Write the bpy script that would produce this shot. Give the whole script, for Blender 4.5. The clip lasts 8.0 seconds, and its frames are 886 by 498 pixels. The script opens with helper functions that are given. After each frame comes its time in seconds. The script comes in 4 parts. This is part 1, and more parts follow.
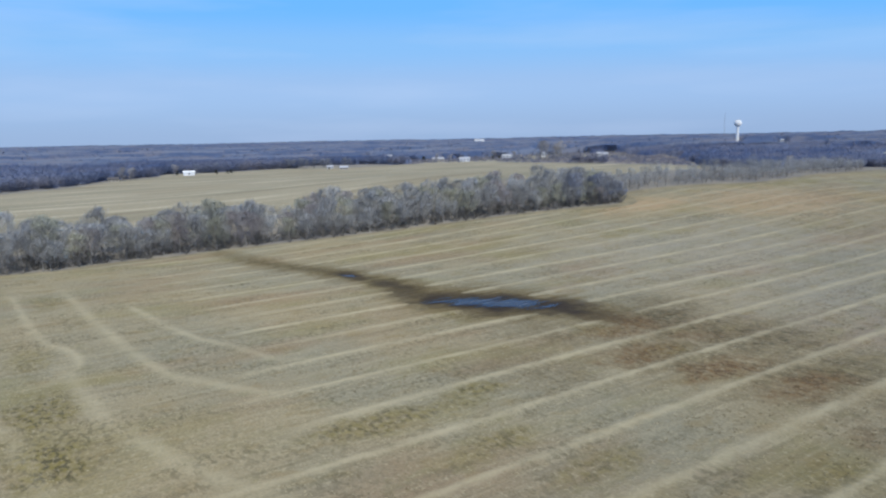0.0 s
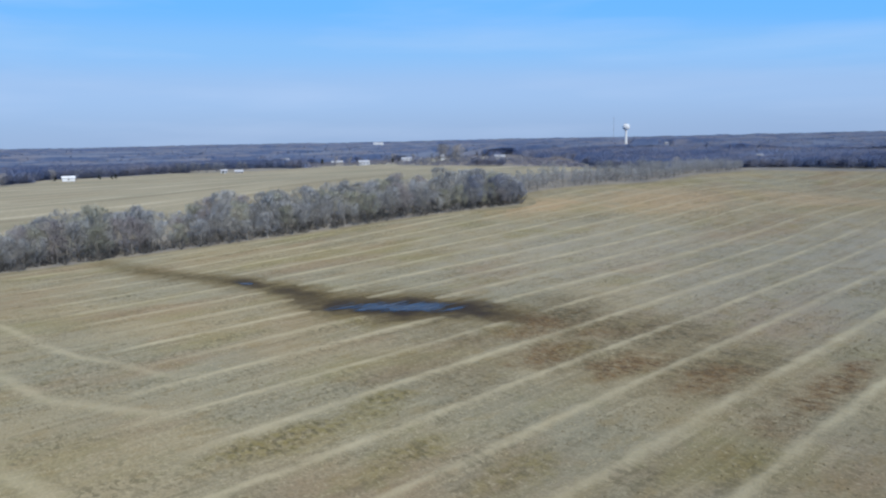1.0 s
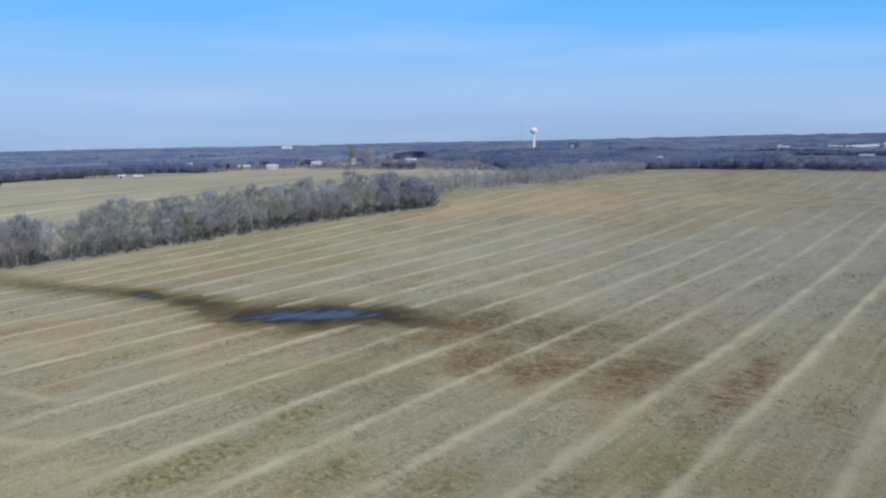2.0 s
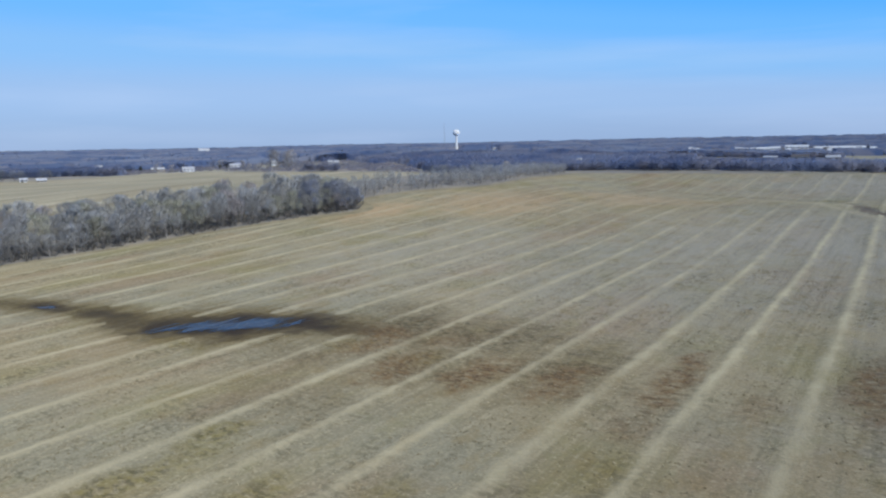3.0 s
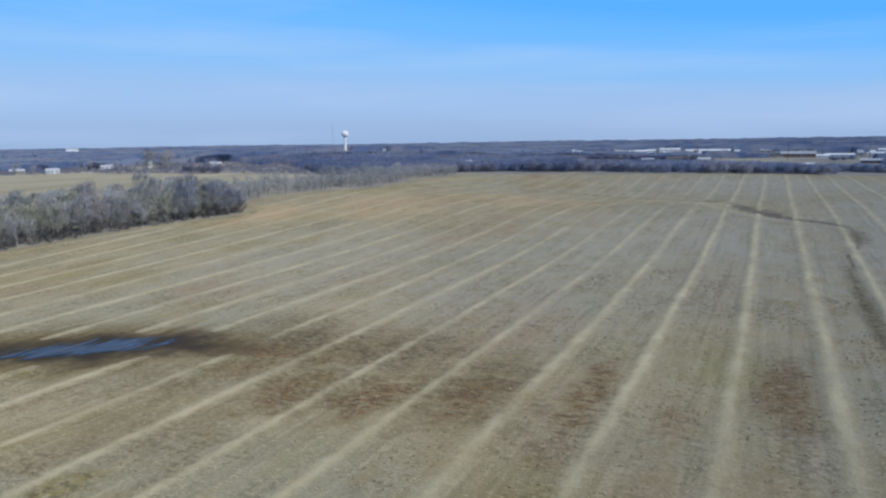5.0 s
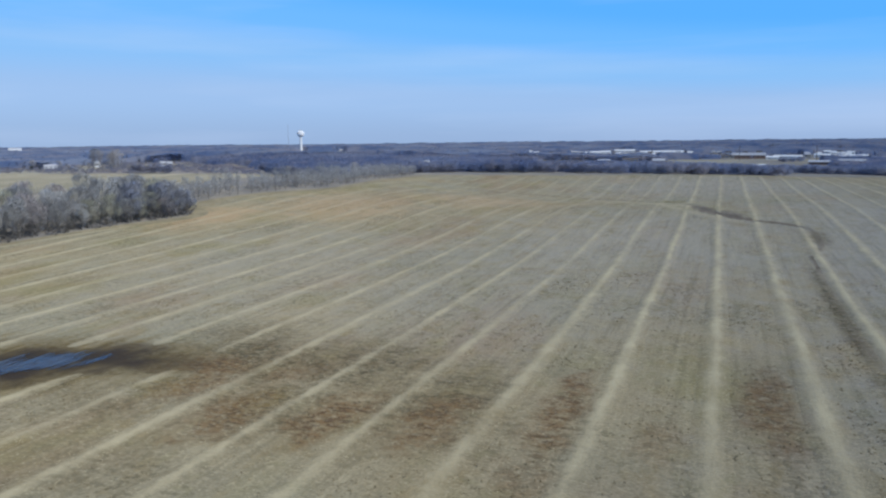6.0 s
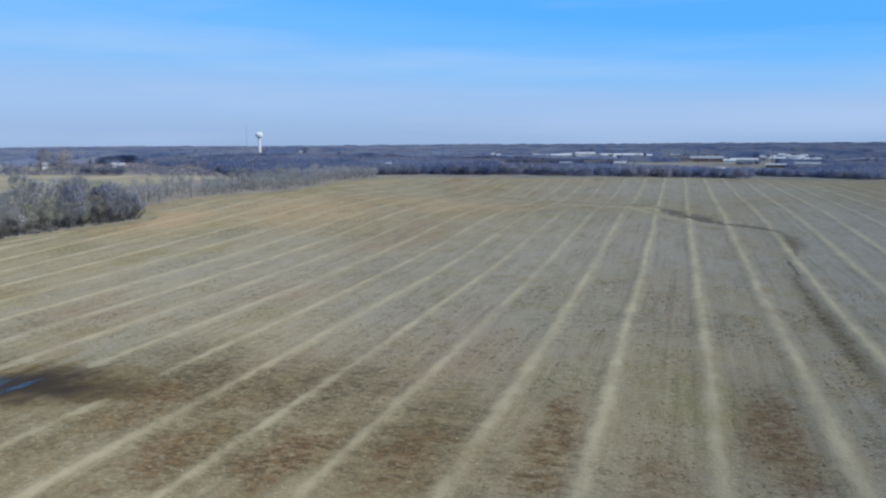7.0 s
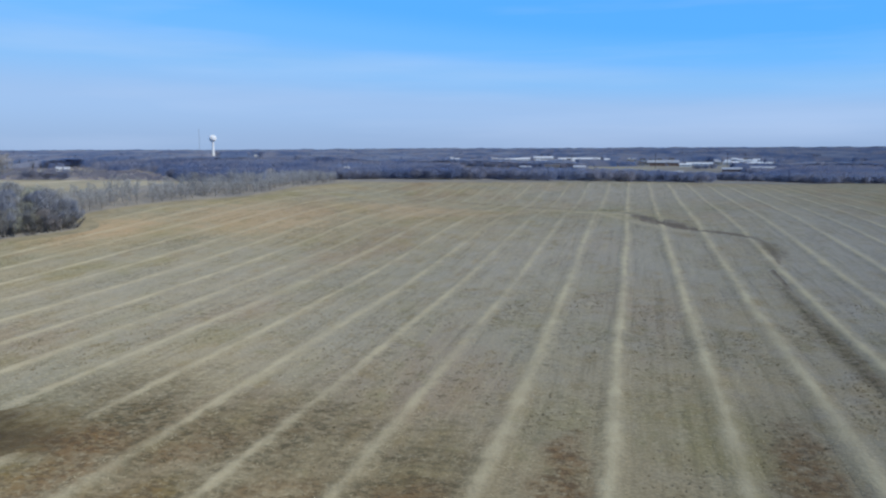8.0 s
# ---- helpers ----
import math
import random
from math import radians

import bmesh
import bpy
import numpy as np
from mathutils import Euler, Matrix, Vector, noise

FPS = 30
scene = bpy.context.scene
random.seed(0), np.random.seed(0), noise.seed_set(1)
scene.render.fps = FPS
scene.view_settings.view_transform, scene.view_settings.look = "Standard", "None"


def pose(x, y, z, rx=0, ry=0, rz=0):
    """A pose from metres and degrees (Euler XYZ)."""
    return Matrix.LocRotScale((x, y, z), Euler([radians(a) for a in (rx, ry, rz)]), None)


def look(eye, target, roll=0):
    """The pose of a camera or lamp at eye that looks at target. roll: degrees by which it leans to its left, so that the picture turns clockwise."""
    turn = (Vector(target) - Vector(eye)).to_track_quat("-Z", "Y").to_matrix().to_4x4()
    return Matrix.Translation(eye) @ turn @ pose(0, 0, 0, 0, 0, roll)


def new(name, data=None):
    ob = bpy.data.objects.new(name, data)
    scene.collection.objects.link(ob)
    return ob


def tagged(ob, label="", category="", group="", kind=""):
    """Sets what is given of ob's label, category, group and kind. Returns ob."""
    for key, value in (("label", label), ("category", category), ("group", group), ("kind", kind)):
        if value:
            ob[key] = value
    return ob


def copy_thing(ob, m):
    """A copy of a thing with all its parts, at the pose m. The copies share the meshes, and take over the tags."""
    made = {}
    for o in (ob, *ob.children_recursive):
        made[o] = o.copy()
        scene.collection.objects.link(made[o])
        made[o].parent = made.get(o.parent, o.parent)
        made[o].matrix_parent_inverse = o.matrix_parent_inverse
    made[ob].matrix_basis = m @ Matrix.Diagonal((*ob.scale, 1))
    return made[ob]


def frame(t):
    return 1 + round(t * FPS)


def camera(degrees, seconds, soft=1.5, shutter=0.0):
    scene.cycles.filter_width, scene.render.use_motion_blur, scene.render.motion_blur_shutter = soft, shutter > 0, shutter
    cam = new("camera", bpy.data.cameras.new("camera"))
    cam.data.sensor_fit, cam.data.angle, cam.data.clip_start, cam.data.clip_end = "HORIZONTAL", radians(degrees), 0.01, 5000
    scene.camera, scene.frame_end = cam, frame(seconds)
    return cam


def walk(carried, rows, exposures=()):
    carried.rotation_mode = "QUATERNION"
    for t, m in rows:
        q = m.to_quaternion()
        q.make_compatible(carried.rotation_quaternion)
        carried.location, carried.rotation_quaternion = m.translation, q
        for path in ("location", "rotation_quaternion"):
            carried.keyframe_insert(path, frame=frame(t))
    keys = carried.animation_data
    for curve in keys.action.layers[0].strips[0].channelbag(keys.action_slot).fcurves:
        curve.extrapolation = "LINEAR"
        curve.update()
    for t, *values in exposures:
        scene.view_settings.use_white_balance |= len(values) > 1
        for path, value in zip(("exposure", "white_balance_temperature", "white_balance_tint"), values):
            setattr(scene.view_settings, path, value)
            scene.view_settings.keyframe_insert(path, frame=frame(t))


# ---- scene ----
cam = camera(63.98, 8.0, soft=2.25)
PATH = [
    (0, (-3.486, -21.412, 30.962), (-84.482, 35.165, 15.510), -1.14),
    (0.5, (-4.961, -20.641, 30.656), (-81.603, 41.721, 15.257), -1.16),
    (1, (-6.429, -19.824, 30.330), (-78.706, 47.585, 15.096), -1.18),
    (1.5, (-7.796, -18.792, 30.113), (-75.620, 53.129, 15.036), -1.21),
    (3, (-11.336, -15.324, 29.628), (-66.179, 66.959, 14.735), -1.16),
    (3.5, (-12.525, -13.807, 29.425), (-63.471, 70.940, 14.511), -1.06),
    (4, (-13.722, -12.017, 29.194), (-61.246, 74.690, 14.245), -0.98),
    (4.5, (-15.041, -9.922, 29.017), (-59.445, 78.429, 14.107), -0.92),
    (6, (-19.550, -2.005, 28.484), (-55.521, 90.111, 13.626), -0.58),
    (6.5, (-21.520, 1.669, 28.319), (-54.892, 94.765, 13.504), -0.44),
    (7, (-23.753, 5.914, 28.117), (-54.623, 99.905, 13.537), -0.35),
    (7.5, (-26.328, 10.768, 27.970), (-54.428, 105.664, 13.644), -0.34),
    (8, (-29.222, 16.050, 27.890), (-54.457, 111.790, 13.848), -0.26),
]
walk(cam, [(t, look(eye, target, roll)) for t, eye, target, roll in PATH], [(0, -0.04, 6200, 8), (8, -0.04, 6200, 8)])

# ---- sky and sun ----
SUN_ELEVATION, SUN_LEFT = 38, -108  # degrees over the horizon, degrees left of +Y
world = bpy.data.worlds.new("world")
scene.world = world
world.use_nodes = True
wn, wl = world.node_tree.nodes, world.node_tree.links
sky = wn.new("ShaderNodeTexSky")
sky.sky_type, sky.sun_disc = "NISHITA", False
sky.sun_elevation, sky.sun_rotation = radians(SUN_ELEVATION), radians(-SUN_LEFT)
sky.air_density, sky.dust_density, sky.ozone_density = 1.0, 0.2, 4.0
coord = wn.new("ShaderNodeTexCoord")
axes = wn.new("ShaderNodeSeparateXYZ")
wl.new(coord.outputs["Generated"], axes.inputs[0])
# pale lilac haze low over the horizon, clear azure above it
haze = wn.new("ShaderNodeValToRGB")
haze.color_ramp.interpolation = "EASE"
stops = haze.color_ramp.elements
stops[0].position, stops[0].color = 0.0, (0.315, 0.455, 0.725, 1)
stops[1].position, stops[1].color = 0.5, (0.09, 0.33, 0.92, 1)
for at, tone in ((0.06, (0.365, 0.542, 0.86, 1)), (0.11, (0.275, 0.55, 0.96, 1)), (0.155, (0.175, 0.51, 1.05, 1)), (0.2, (0.115, 0.46, 1.08, 1))):
    stops.new(at).color = tone
clear = wn.new("ShaderNodeMapRange")
clear.interpolation_type = "SMOOTHSTEP"
clear.inputs["From Min"].default_value, clear.inputs["From Max"].default_value = -0.75, 0.35
clear.inputs["To Min"].default_value, clear.inputs["To Max"].default_value = 0.88, 1.42
wl.new(axes.outputs["X"], clear.inputs["Value"])
lifted = wn.new("ShaderNodeMath")
lifted.operation = "MULTIPLY"
wl.new(axes.outputs["Z"], lifted.inputs[0])
wl.new(clear.outputs[0], lifted.inputs[1])
wl.new(lifted.outputs[0], haze.inputs[0])
bright = wn.new("ShaderNodeMixRGB")
bright.blend_type = "MULTIPLY"
bright.inputs[0].default_value = 1
bright.inputs[2].default_value = (10, 10, 10, 1)
wl.new(haze.outputs[0], bright.inputs[1])
low = wn.new("ShaderNodeMapRange")
low.interpolation_type = "SMOOTHSTEP"
low.inputs["From Min"].default_value, low.inputs["From Max"].default_value = 0.55, 0.2
low.inputs["To Max"].default_value = 0.92
wl.new(axes.outputs["Z"], low.inputs["Value"])
air = wn.new("ShaderNodeMixRGB")
wl.new(low.outputs[0], air.inputs[0])
wl.new(sky.outputs[0], air.inputs[1])
wl.new(bright.outputs[0], air.inputs[2])
# thin high cloud, drawn out along one way
mapping = wn.new("ShaderNodeMapping")
mapping.inputs["Rotation"].default_value = (0, 0, radians(25))
mapping.inputs["Scale"].default_value = (1.2, 2.2, 16.0)
veil = wn.new("ShaderNodeTexNoise")
veil.inputs["Scale"].default_value, veil.inputs["Detail"].default_value = 1.3, 5
ramp = wn.new("ShaderNodeMapRange")
ramp.inputs["From Min"].default_value, ramp.inputs["From Max"].default_value = 0.48, 0.8
ramp.inputs["To Max"].default_value = 0.3
thin = wn.new("ShaderNodeMixRGB")
thin.inputs[2].default_value = (6.2, 7.3, 9.6, 1)
wl.new(coord.outputs["Generated"], mapping.inputs[0])
wl.new(mapping.outputs[0], veil.inputs["Vector"])
wl.new(veil.outputs["Fac"], ramp.inputs["Value"])
wl.new(ramp.outputs[0], thin.inputs[0])
wl.new(air.outputs[0], thin.inputs[1])
wl.new(thin.outputs[0], wn["Background"].inputs[0])
wn["Background"].inputs[1].default_value = 0.1
sun = new("sun", bpy.data.lights.new("sun", "SUN"))
sun.data.energy, sun.data.angle, sun.data.color = 3.5, radians(0.5), (1.0, 0.95, 0.86)
sun_way = Vector((-math.sin(radians(SUN_LEFT)) * math.cos(radians(SUN_ELEVATION)), math.cos(radians(SUN_LEFT)) * math.cos(radians(SUN_ELEVATION)), math.sin(radians(SUN_ELEVATION))))
sun.matrix_world = look(Vector((0, 0, 200)) + sun_way * 100, (0, 0, 200))


# ---- materials ----
def material(name, rough=0.9):
    m = bpy.data.materials.new(name)
    m.use_nodes = True
    b = m.node_tree.nodes["Principled BSDF"]
    b.inputs["Roughness"].default_value = rough
    b.inputs["Specular IOR Level"].default_value = 0.2
    b.inputs["Diffuse Roughness"].default_value = 1.0
    return m, m.node_tree.nodes, m.node_tree.links, b


def noise_fac(n, l, vec, scale, detail=4, lo=0.4, hi=0.6, stretch=(1, 1, 1), turn=0.0, rough=0.55):
    mp = n.new("ShaderNodeMapping")
    mp.inputs["Scale"].default_value = stretch
    mp.inputs["Rotation"].default_value = (0, 0, turn)
    l.new(vec, mp.inputs[0])
    t = n.new("ShaderNodeTexNoise")
    t.inputs["Scale"].default_value, t.inputs["Detail"].default_value, t.inputs["Roughness"].default_value = scale, detail, rough
    l.new(mp.outputs[0], t.inputs["Vector"])
    r = n.new("ShaderNodeMapRange")
    r.interpolation_type = "SMOOTHSTEP"
    r.inputs["From Min"].default_value, r.inputs["From Max"].default_value = lo, hi
    l.new(t.outputs["Fac"], r.inputs["Value"])
    return r.outputs[0]


def blend(n, l, fac, a, b):
    m = n.new("ShaderNodeMixRGB")
    for k, v in ((0, fac), (1, a), (2, b)):
        if isinstance(v, (int, float)):
            m.inputs[k].default_value = v
        elif isinstance(v, tuple):
            m.inputs[k].default_value = (*v, 1)
        else:
            l.new(v, m.inputs[k])
    return m.outputs[0]


def times(n, l, a, b, op="MULTIPLY"):
    m = n.new("ShaderNodeMath")
    m.operation = op
    for k, v in ((0, a), (1, b)):
        if isinstance(v, (int, float)):
            m.inputs[k].default_value = v
        else:
            l.new(v, m.inputs[k])
    return m.outputs[0]


TAN, GREY, RUST, OLIVE, DARK, STRAW = (0.305, 0.256, 0.158), (0.255, 0.236, 0.168), (0.25, 0.17, 0.10), (0.225, 0.20, 0.085), (0.08, 0.073, 0.042), (0.42, 0.374, 0.25)
MUD, WET_EDGE, CLUMP = (0.072, 0.056, 0.027), (0.145, 0.11, 0.048), (0.070, 0.063, 0.037)


# spots in the stubble, bare, weedy or tinted by haze: x, y, half length along the rows, half width, strength
RUST_SPOTS = ((-81, 69.5, 5, 9, 0.85), (-68, 71, 4, 4, 0.5), (-67, 56, 9, 4.2, 0.75), (-56.3, 60, 9, 4.0, 0.95), (-46, 62, 9, 3.8, 0.8), (-34, 69, 15, 3.0, 0.85), (-13.5, 77, 13, 3.2, 0.75), (-24, 64, 8, 2.6, 0.4), (-77, 63, 7, 5, 0.7), (-34, 53, 6, 3, 0.45))
DAMP_SPOTS = ((-106, 61, 13, 21, 0.85), (-128, 55, 8, 14, 0.7), (-150, 52, 8, 14, 0.6), (-180, 45, 6, 22, 0.4), (-84, 69, 9, 9, 0.8), (-64, 60, 14, 13, 0.7), (-82, 62, 10, 9, 0.5), (-47, 66, 18, 12, 0.7), (-77, 74, 14, 15, 0.95), (-62, 76, 16, 13, 0.8), (-84, 84, 10, 12, 0.6), (-82, 55, 10, 14, 0.5), (-72, 42, 14, 14, 0.4), (-14, 80, 18, 4.5, 0.6), (4.6, 204, 13, 4.0, 0.8), (-0.9, 126, 48, 2.0, 0.85), (10, 96, 40, 4.0, 0.5))
WET_SPOTS = ((-121, 52, 4, 9, 0.45), (-113, 55, 6.5, 8, 0.85), (-104, 61.5, 9.5, 9.5, 1.0), (-95, 68, 6.5, 8, 0.95), (-86, 68.5, 4, 8, 0.35), (-132, 54.5, 3, 8, 0.6), (-148, 53, 3, 8, 0.75))
OLIVE_SPOTS = ((-96, -15, 5, 9, 0.8), (-79, -16, 5, 7, 0.9), (-70, 29.5, 5, 3, 0.7), (-104, 49.5, 2.5, 6, 0.7), (-66, 61, 5, 3, 0.5), (-80, -16, 5, 8, 0.8), (-68.5, 16, 12, 3.4, 0.7), (-69, 27, 6, 3.2, 0.5), (-56.3, 21, 7, 3.0, 0.6), (-46.2, 26, 6, 3.0, 0.5), (-32, 42, 7, 2.8, 0.45), (-88, -22, 5, 11, 0.6), (-122, -14, 4, 10, 0.5), (-165, -7, 4, 9, 0.5), (-80, 62, 5, 4, 0.5))
RED_SPOTS = ((-146, 222, 40, 34, 0.8), (-108, 275, 40, 40, 0.7), (-170, 182, 30, 14, 0.9))
# haze over the middle and far field, put into the stubble as pale grey
HAZE_SPOTS = ((-105, 140, 60, 48, 0.45), (30, 190, 190, 55, 0.9), (-20, 380, 90, 90, 0.8), (-35, 190, 90, 60, 0.7), (-60, 120, 50, 50, 0.4))
PALE_SPOTS = ((-32, 288, 3.5, 6, 1.0), (-33, 275, 4.5, 5, 0.7), (-41, 284, 4.0, 9, 0.6), (-60, 300, 3, 14, 0.4))


def spots(n, l, pos, listed, edge=0.3):
    """How strongly any of the listed round spots shows at this place, with ragged rims."""
    shift = n.new("ShaderNodeTexNoise")
    shift.inputs["Scale"].default_value, shift.inputs["Detail"].default_value = 0.22, 5
    l.new(pos, shift.inputs["Vector"])
    ragged = times(n, l, times(n, l, shift.outputs["Fac"], -0.5, "ADD"), 1.6)
    total = 0.0
    for x, y, long, wide, strength in listed:
        near = n.new("ShaderNodeVectorMath")
        near.operation = "MULTIPLY_ADD"
        l.new(pos, near.inputs[0])
        near.inputs[1].default_value = (1 / wide, 1 / long, 0)
        near.inputs[2].default_value = (-x / wide, -y / long, 0)
        size = n.new("ShaderNodeVectorMath")
        size.operation = "LENGTH"
        l.new(near.outputs[0], size.inputs[0])
        fade = n.new("ShaderNodeMapRange")
        fade.interpolation_type = "SMOOTHSTEP"
        fade.inputs["From Min"].default_value, fade.inputs["From Max"].default_value = 1.25, edge
        fade.inputs["To Max"].default_value = strength
        l.new(times(n, l, size.outputs["Value"], ragged, "ADD"), fade.inputs["Value"])
        total = times(n, l, fade.outputs[0], total, "MAXIMUM")
    return total


def stubble_colour(n, l):
    """Cut soybean ground: tan and grey residue, rusty and olive patches, dark clumps between."""
    pos = n.new("ShaderNodeNewGeometry").outputs["Position"]
    c = blend(n, l, noise_fac(n, l, pos, 0.022, 5, 0.36, 0.64), TAN, GREY)
    c = blend(n, l, times(n, l, noise_fac(n, l, pos, 0.03, 6, 0.48, 0.68, (1.5, 0.6, 1)), 0.6), c, RUST)
    c = blend(n, l, times(n, l, noise_fac(n, l, pos, 0.045, 5, 0.50, 0.70, (1.3, 0.7, 1), 0.5), 0.6), c, OLIVE)
    # grey-lilac haze tint painted into the ground colour
    grey = spots(n, l, pos, HAZE_SPOTS, 0.1)
    c = blend(n, l, grey, c, (0.325, 0.306, 0.265))
    c = blend(n, l, times(n, l, spots(n, l, pos, RED_SPOTS, 0.1), 0.9), c, (0.40, 0.285, 0.165))
    c = blend(n, l, times(n, l, noise_fac(n, l, pos, 0.45, 4, 0.45, 0.75, (2.4, 0.16, 1)), 0.35), c, STRAW)
    c = blend(n, l, times(n, l, noise_fac(n, l, pos, 0.35, 4, 0.5, 0.75, (2.8, 0.12, 1), 0.03), 0.3), c, DARK)
    c = blend(n, l, times(n, l, noise_fac(n, l, pos, 0.22, 5, 0.52, 0.70, (1.2, 0.7, 1), 0.3, 0.65), 0.42), c, (0.225, 0.165, 0.07))
    c = blend(n, l, times(n, l, noise_fac(n, l, pos, 0.30, 5, 0.54, 0.70, (1.0, 0.8, 1), 1.1, 0.65), 0.35), c, (0.185, 0.175, 0.085))
    c = blend(n, l, spots(n, l, pos, PALE_SPOTS), c, STRAW)
    clumps = noise_fac(n, l, pos, 1.4, 4, 0.508, 0.565, (0.65, 1.0, 1), 0.1, 0.7)
    dense = noise_fac(n, l, pos, 0.09, 5, 0.40, 0.68, (1.5, 0.6, 1), 0.0, 0.65)
    rust, damp, weed = spots(n, l, pos, RUST_SPOTS), spots(n, l, pos, DAMP_SPOTS, 0.0), spots(n, l, pos, OLIVE_SPOTS)
    ragged = times(n, l, times(n, l, noise_fac(n, l, pos, 0.9, 4, 0.36, 0.62, (0.8, 1, 1), 0.2, 0.68), 0.75), 0.25, "ADD")
    c = blend(n, l, times(n, l, damp, times(n, l, times(n, l, ragged, 0.7), 0.3, "ADD")), c, (0.112, 0.08, 0.038))
    c = blend(n, l, times(n, l, weed, ragged), c, (0.19, 0.155, 0.045))
    c = blend(n, l, times(n, l, rust, ragged), c, (0.178, 0.107, 0.048))
    dense = times(n, l, dense, times(n, l, times(n, l, grey, -0.25), 0.62, "ADD"))
    dense = times(n, l, dense, times(n, l, times(n, l, rust, damp, "MAXIMUM"), weed, "MAXIMUM"), "MAXIMUM")
    c = blend(n, l, times(n, l, times(n, l, clumps, dense), 0.88), c, blend(n, l, rust, CLUMP, (0.10, 0.062, 0.034)))
    bits = noise_fac(n, l, pos, 1.9, 4, 0.56, 0.64, (0.8, 1.0, 1), 0.4, 0.7)
    c = blend(n, l, times(n, l, bits, 0.4), c, STRAW)
    fine = noise_fac(n, l, pos, 3.2, 3, 0.35, 0.65)
    c = blend(n, l, times(n, l, fine, 0.28), c, DARK)
    return c, pos, times(n, l, times(n, l, fine, 0.5), times(n, l, clumps, dense), "ADD")


def relief(n, l, b, height, strength=0.7, distance=0.09):
    bump = n.new("ShaderNodeBump")
    bump.inputs["Strength"].default_value, bump.inputs["Distance"].default_value = strength, distance
    l.new(height, bump.inputs["Height"])
    l.new(bump.outputs[0], b.inputs["Normal"])


def stubble_material():
    m, n, l, b = material("stubble_field", 0.95)
    c, pos, fine = stubble_colour(n, l)
    l.new(c, b.inputs["Base Color"])
    relief(n, l, b, fine)
    return m


def straw_material():
    """Stubble that passes into pale chaff: U runs across the row, V tells how strongly the chaff shows."""
    m, n, l, b = material("straw_chaff", 0.95)
    c, pos, fine = stubble_colour(n, l)
    uv = n.new("ShaderNodeSeparateXYZ")
    l.new(n.new("ShaderNodeUVMap").outputs[0], uv.inputs[0])
    edge = n.new("ShaderNodeMapRange")
    edge.interpolation_type = "SMOOTHSTEP"
    edge.inputs["From Min"].default_value, edge.inputs["From Max"].default_value = 0.95, 0.0
    wob = times(n, l, noise_fac(n, l, pos, 0.6, 6, 0.25, 0.75, (1, 0.6, 1), 0.0, 0.65), 0.44)
    r = times(n, l, uv.outputs[0], times(n, l, wob, -0.22, "ADD"), "ADD")
    l.new(r, edge.inputs["Value"])
    crest = n.new("ShaderNodeMapRange")
    crest.interpolation_type = "SMOOTHSTEP"
    crest.inputs["From Min"].default_value, crest.inputs["From Max"].default_value = 0.6, 0.0
    l.new(r, crest.inputs["Value"])
    by_row = times(n, l, times(n, l, n.new("ShaderNodeObjectInfo").outputs["Random"], 0.28), 0.22, "ADD")
    patchy = times(n, l, times(n, l, noise_fac(n, l, pos, 0.09, 5, 0.3, 0.7), 0.65), 0.38, "ADD")
    thick = times(n, l, times(n, l, edge.outputs[0], 0.35), times(n, l, crest.outputs[0], by_row), "ADD")
    thick = times(n, l, times(n, l, thick, uv.outputs[1]), patchy)
    l.new(blend(n, l, thick, c, STRAW), b.inputs["Base Color"])
    relief(n, l, b, fine)
    return m


def mud_material(name, tone, rim, core=0.35, rough=0.75, speckle=0.0, core_spots=()):
    """Stubble that passes into bare or wet soil: U is 0 on the middle line and 1 on the rim."""
    m, n, l, b = material(name, rough)
    b.inputs["Specular IOR Level"].default_value = 0.06
    c, pos, fine = stubble_colour(n, l)
    uv = n.new("ShaderNodeSeparateXYZ")
    l.new(n.new("ShaderNodeUVMap").outputs[0], uv.inputs[0])
    wob = times(n, l, times(n, l, noise_fac(n, l, pos, 0.3, 6, 0.2, 0.8, (1.7, 0.14, 1), 0.0, 0.68), 0.8), -0.4, "ADD")
    r = times(n, l, uv.outputs[0], wob, "ADD")
    steps = []
    for lo, hi in ((1.0, 0.25), (core + 0.12, core - 0.3)):
        s = n.new("ShaderNodeMapRange")
        s.interpolation_type = "SMOOTHSTEP"
        s.inputs["From Min"].default_value, s.inputs["From Max"].default_value = lo, hi
        l.new(r, s.inputs["Value"])
        k = times(n, l, s.outputs[0], uv.outputs[1])
        if speckle:
            k = times(n, l, k, times(n, l, times(n, l, noise_fac(n, l, pos, 1.3, 4, 0.38, 0.6, (0.6, 0.8, 1), 0.2, 0.65), speckle), 1 - speckle, "ADD"))
        steps.append(k)
    c = blend(n, l, steps[0], c, blend(n, l, noise_fac(n, l, pos, 0.3, 4, 0.35, 0.65), rim, tuple(0.75 * v for v in rim)))
    c = blend(n, l, steps[1], c, tone)
    if core_spots:
        c = blend(n, l, spots(n, l, pos, core_spots), c, (0.040, 0.031, 0.023))
    l.new(c, b.inputs["Base Color"])
    relief(n, l, b, fine)
    return m


